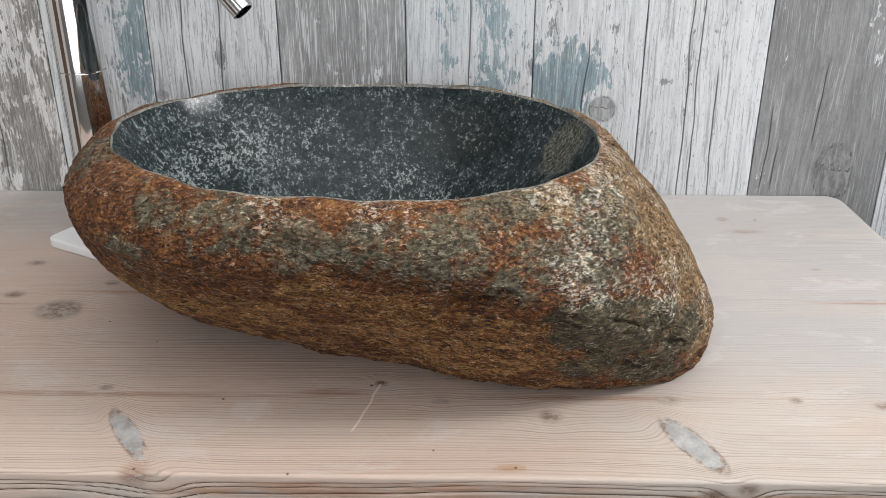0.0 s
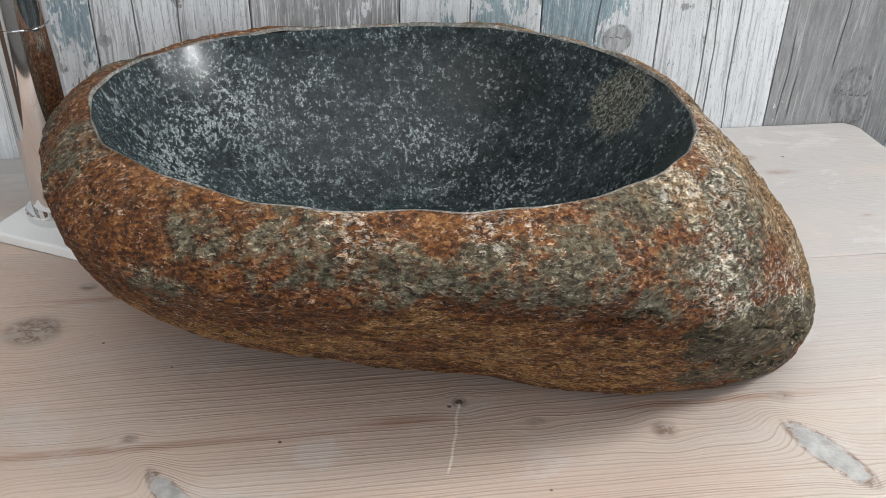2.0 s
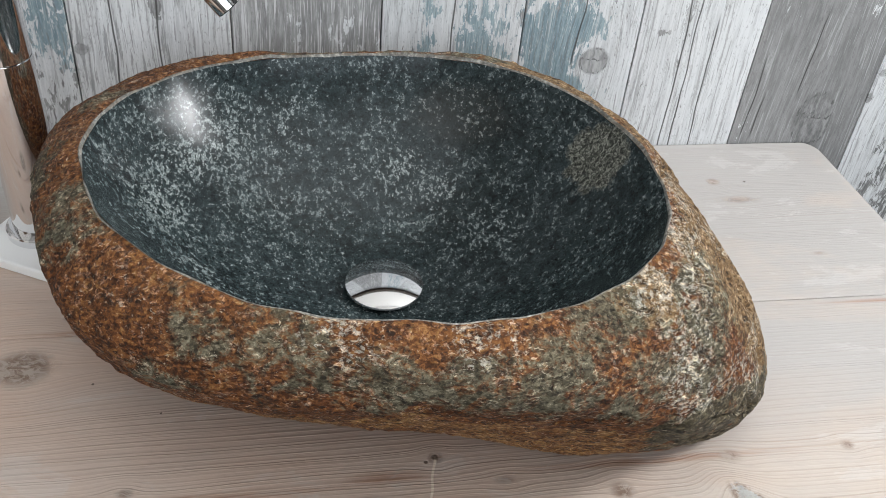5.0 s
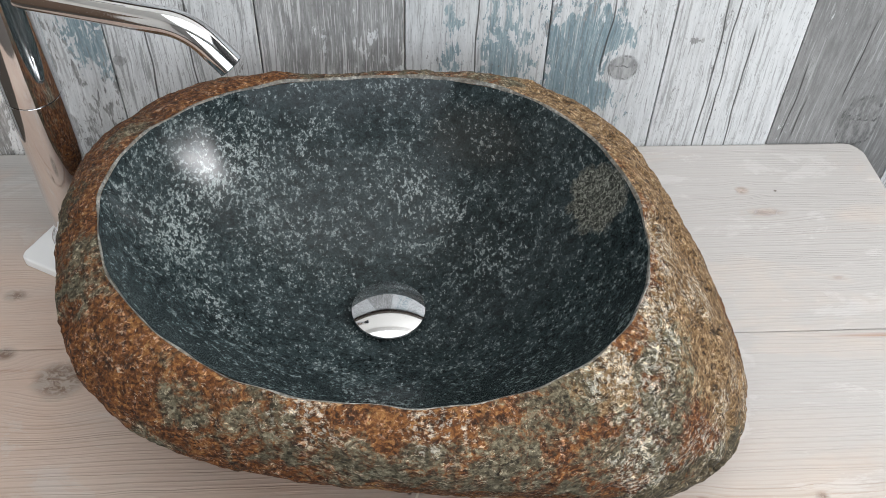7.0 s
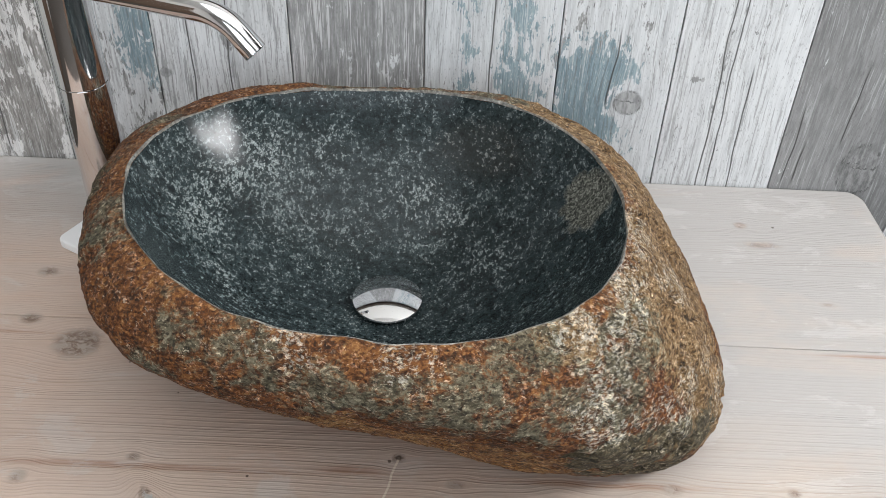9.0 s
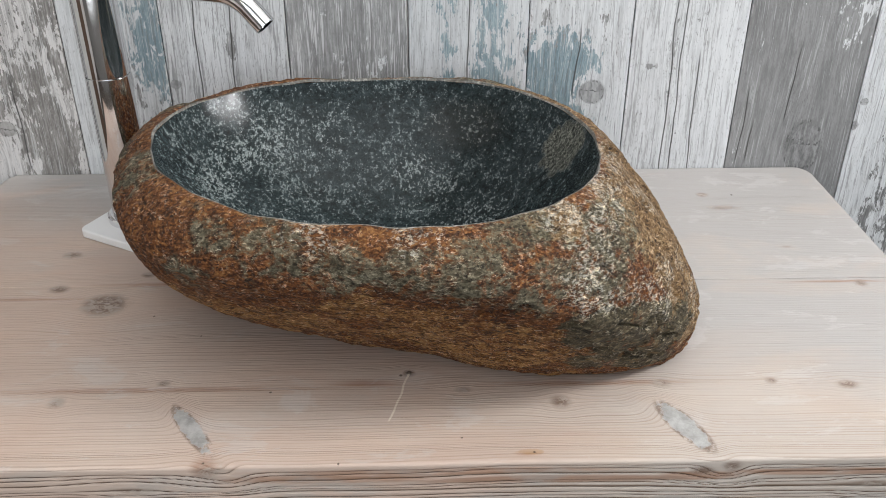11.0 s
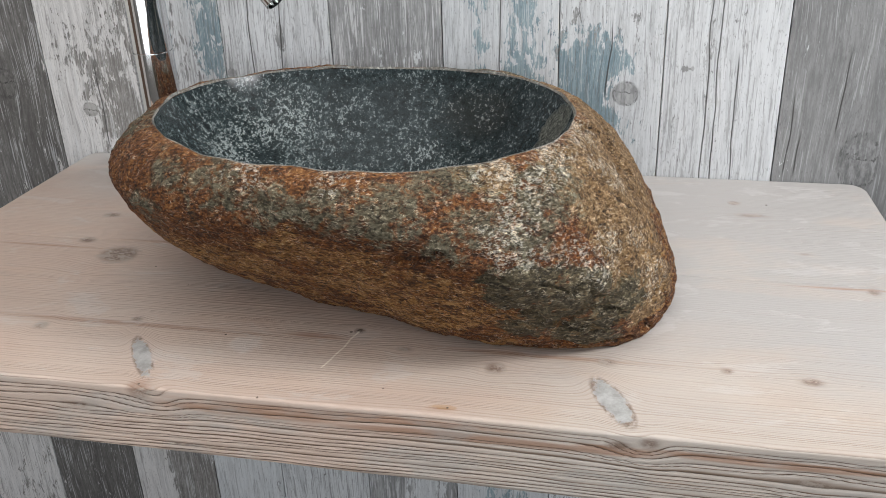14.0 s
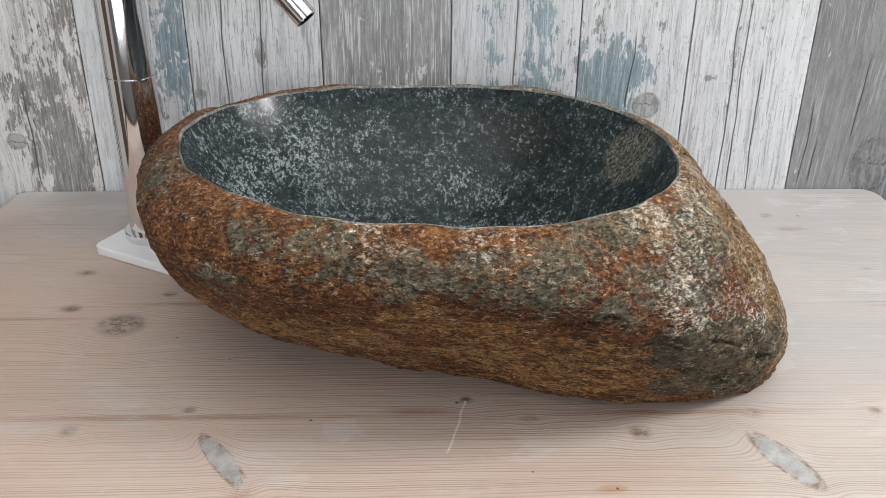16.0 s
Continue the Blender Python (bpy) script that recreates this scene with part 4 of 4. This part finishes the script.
# ---- tap and its slab ----
def rounded_slab(cx, cy, half_x, half_y, r, z0, z1, turn):
    bm = bmesh.new()
    rings = []
    for inset, z in ((0.0012, z0), (0.0, z0 + 0.0012), (0.0, z1 - 0.002), (0.0007, z1 - 0.0007), (0.0022, z1)):
        ring = []
        for k, (sx, sy) in enumerate(((1, 1), (-1, 1), (-1, -1), (1, -1))):
            for i in range(9):
                t = math.pi / 2 * (k + i / 8)
                px = sx * (half_x - r) + (r - inset) * math.cos(t)
                py = sy * (half_y - r) + (r - inset) * math.sin(t)
                ring.append(bm.verts.new((cx + px * math.cos(turn) - py * math.sin(turn), cy + px * math.sin(turn) + py * math.cos(turn), z)))
        rings.append(ring)
    for a, b in zip(rings, rings[1:]):
        for i in range(len(a)):
            j = (i + 1) % len(a)
            bm.faces.new((a[i], a[j], b[j], b[i]))
    bm.faces.new(rings[0])
    bm.faces.new(rings[-1])
    return bm


tagged(part("tap_slab", rounded_slab(-0.3750, -0.158, 0.075, 0.055, 0.010, TOP + 0.0004, TOP + 0.0115, radians(-28)), GLAZED, None),
       "small white slab with rounded corners under the tap", "slab")


def basin_tap():
    tx, ty, z0 = -0.404, -0.143, TOP + 0.0115
    root = new("basin_tap")
    root.location = (tx, ty, z0)
    tagged(root, "tall chrome basin tap with a curved spout, on a white slab", "tap")
    part("base_ring", lathe([(0.0, 0.0), (0.0315, 0.0), (0.0322, 0.001), (0.0322, 0.008), (0.0312, 0.0092), (0.0265, 0.0098), (0.0, 0.0098)], 72), CHROME, root)
    body = part("body", lathe([(0.0, 0.0098), (0.0252, 0.0098), (0.0254, 0.012), (0.0254, 0.1888), (0.0252, 0.1892), (0.0, 0.1892)], 96), CHROME, root, "polished chrome column")
    part("neck_ring", lathe([(0.0, 0.1892), (0.0235, 0.1892), (0.0235, 0.1900), (0.0, 0.1904)], 72), CHROME, body)
    upper = part("upper_body", lathe([(0.0, 0.1900), (0.0252, 0.1900), (0.0254, 0.1904), (0.0254, 0.345), (0.0246, 0.3465), (0.0, 0.3470)], 96), CHROME, root)
    part("lever_cap", lathe([(0.0, 0.3480), (0.0246, 0.3480), (0.0254, 0.3490), (0.0254, 0.385), (0.0235, 0.389), (0.0, 0.390)], 96), CHROME, upper)
    a = radians(-18)
    ux, uy = math.cos(a), math.sin(a)
    h = 1.108 - z0
    path = [(0.018 * ux, 0.018 * uy, h)]
    path += [(s * ux, s * uy, h) for s in np.linspace(0.03, 0.155, 10)]
    bend, turn = 0.052, radians(46)
    for t in np.linspace(0, turn, 12)[1:]:
        s = 0.155 + bend * math.sin(t)
        path.append((s * ux, s * uy, h - bend * (1 - math.cos(t))))
    s1, h1 = 0.155 + bend * math.sin(turn), h - bend * (1 - math.cos(turn))
    for d in (0.006, 0.014, 0.023):
        path.append(((s1 + d * math.cos(turn)) * ux, (s1 + d * math.cos(turn)) * uy, h1 - d * math.sin(turn)))
    part("spout", tube(path, 0.0118, 40, 0.0022), CHROME, root, "curved chrome spout pipe")
    lever = [(0.024 * ux, 0.024 * uy, 0.370), (0.05 * ux, 0.05 * uy, 0.374), (0.085 * ux, 0.085 * uy, 0.380)]
    part("lever", tube(lever, 0.0042, 20), CHROME, root)
    return root


basin_tap()


# ---- boarded wall ----
tagged(slab("wall_north", -2.2, 1.7, WALL + 0.012, WALL + 0.12, 0.0, 2.8, WALL_PAINT), label="wall clad with weathered painted vertical boards", category="wall")
wall_north = bpy.data.objects["wall_north"]
BOARDS = (
    (-1.450, -1.290, dict(tone=(0.20, 0.34), blue=0.0, white=0.25, crackle=0.3)),
    (-1.290, -1.135, dict(tone=(0.22, 0.36), blue=0.2, white=0.55, crackle=0.4)),
    (-1.135, -0.985, dict(tone=(0.17, 0.30), blue=0.0, white=0.10, crackle=0.3)),
    (-0.985, -0.835, dict(tone=(0.24, 0.38), blue=0.0, white=0.62, crackle=0.5, warm=1.0)),
    (-0.835, -0.668, dict(tone=(0.11, 0.20), blue=0.0, white=0.14, depth=0.6, scuffs=0.15, crackle=0.25, warm=1.0, knots=((-0.745, 0.905, 0.018, 0.024),), white_spots=((-0.79, 1.0, 0.06, 0.2, 0.12),))),
    (-0.668, -0.508, dict(tone=(0.22, 0.34), blue=0.0, white=0.42, white_left=0.14, crackle=0.35, warm=1.0, knots=((-0.607, 0.868, 0.010, 0.012),),
                          white_spots=((-0.63, 0.83, 0.07, 0.10, 0.22), (-0.60, 1.02, 0.09, 0.14, 0.15), (-0.55, 0.83, 0.05, 0.09, -0.3), (-0.645, 0.2, 0.06, 0.5, 0.35), (-0.55, 0.2, 0.05, 0.5, -0.7)), cracks=((-0.588, 0.80, 0.95),))),
    (-0.508, -0.378, dict(tone=(0.26, 0.40), blue=0.46, white=0.53, white_left=0.22, white_right=-0.05, crackle=0.35, blue_spots=((-0.395, 1.00, 0.05, 0.16, 0.30),),
                          white_spots=((-0.395, 1.01, 0.035, 0.10, -0.10), (-0.40, 0.87, 0.06, 0.06, 0.12), (-0.45, 0.2, 0.1, 0.5, 0.15)))),
    (-0.378, -0.216, dict(tone=(0.25, 0.40), blue=0.0, white=0.84, crackle=0.65, lines=0.3, knots=((-0.368, 0.930, 0.006, 0.007),), cracks=((-0.335, 0.8, 1.3), (-0.287, 0.8, 1.2)),
                          white_spots=((-0.29, 0.98, 0.012, 0.06, -0.35), (-0.36, 0.90, 0.05, 0.06, -0.15)))),
    (-0.216, -0.0585, dict(tone=(0.28, 0.45), blue=0.0, white=0.02, crackle=0.35, lines=0.40, scuffs=0.2, depth=0.7, white_spots=((-0.09, 0.93, 0.10, 0.10, 0.22), (-0.11, 0.2, 0.05, 0.5, 0.5),))),
    (-0.0585, 0.0985, dict(tone=(0.24, 0.38), blue=0.78, white=0.40, white_left=0.30, white_right=0.12, crackle=0.3, cracks=((0.018, 0.78, 1.4),),
                           white_spots=((0.016, 0.95, 0.012, 0.6, 0.28), (0.06, 0.93, 0.05, 0.12, -0.08)))),
    (0.0985, 0.235, dict(tone=(0.22, 0.37), blue=0.55, white=0.48, white_right=0.12, crackle=0.35, knots=((0.1875, 0.915, 0.015, 0.017),),
                         blue_spots=((0.14, 0.92, 0.10, 0.12, 0.22),), cracks=((0.165, 0.90, 1.02),),
                         white_spots=((0.16, 1.06, 0.12, 0.10, 0.16), (0.1875, 0.913, 0.036, 0.034, 0.45), (0.145, 0.93, 0.07, 0.10, -0.22)))),
    (0.235, 0.386, dict(tone=(0.30, 0.45), blue=0.0, white=0.78, crackle=0.50, cracks=((0.292, 0.75, 1.2), (0.305, 0.72, 1.4), (0.331, 0.6, 0.98)),
                        white_spots=((0.265, 0.95, 0.025, 0.006, -0.25), (0.29, 0.93, 0.012, 0.15, -0.08), (0.37, 0.9, 0.03, 0.5, 0.25)))),
    (0.386, 0.5555, dict(tone=(0.20, 0.31), blue=0.0, white=0.05, crackle=0.15, lines=0.0, scuffs=0.10, depth=0.5, knots=((0.492, 0.832, 0.021, 0.040),),
                         white_spots=((0.55, 1.03, 0.10, 0.10, 0.20), (0.40, 0.82, 0.02, 0.04, 0.22)), cracks=((0.402, 0.80, 0.93), (0.414, 0.80, 0.88), (0.462, 0.86, 0.99)))),
    (0.5555, 0.712, dict(tone=(0.20, 0.36), blue=0.50, white=0.50, white_left=0.25, crackle=0.45, knots=((0.5655, 0.897, 0.005, 0.006), (0.560, 0.862, 0.004, 0.008)))),
    (0.712, 0.868, dict(tone=(0.18, 0.32), blue=0.0, white=0.30, crackle=0.3)),
    # unseen boards, toned near black for the tap's dark reflection
    (0.868, 1.020, dict(tone=(0.05, 0.09), blue=0.0, white=0.05, crackle=0.3)),
    (1.020, 1.176, dict(tone=(0.05, 0.09), blue=0.0, white=0.05, crackle=0.3)),
    (1.176, 1.335, dict(tone=(0.05, 0.09), blue=0.0, white=0.05, crackle=0.3)),
    (1.335, 1.490, dict(tone=(0.05, 0.09), blue=0.0, white=0.05, crackle=0.3)),
)


def wall_board(i, x0, x1, kw):
    rng = random.Random(40 + i)
    gap = 0.0007
    bm = box(x0 + gap, x1 - gap, WALL + rng.uniform(0.0, 0.0006), WALL + 0.0118, 0.0, 1.30)
    edges = [e for e in bm.edges if all(v.co.y < WALL + 0.005 for v in e.verts) and abs(e.verts[0].co.x - e.verts[1].co.x) < 1e-5]
    bmesh.ops.bevel(bm, geom=edges, offset=0.0008, segments=2, profile=0.5, affect="EDGES")
    mat = plank_paint("weathered_board_paint", i + 1.0, span=(x0, x1), **kw)
    part("plank", bm, mat, wall_north, smooth=False)


part("top_rail", box(-2.1, 1.5, WALL - 0.030, WALL + 0.0118, 1.30, 1.37, 0.004), RAIL, wall_north, "dark stained rail over the boards")

for i, (x0, x1, kw) in enumerate(BOARDS):
    wall_board(i, x0, x1, kw)
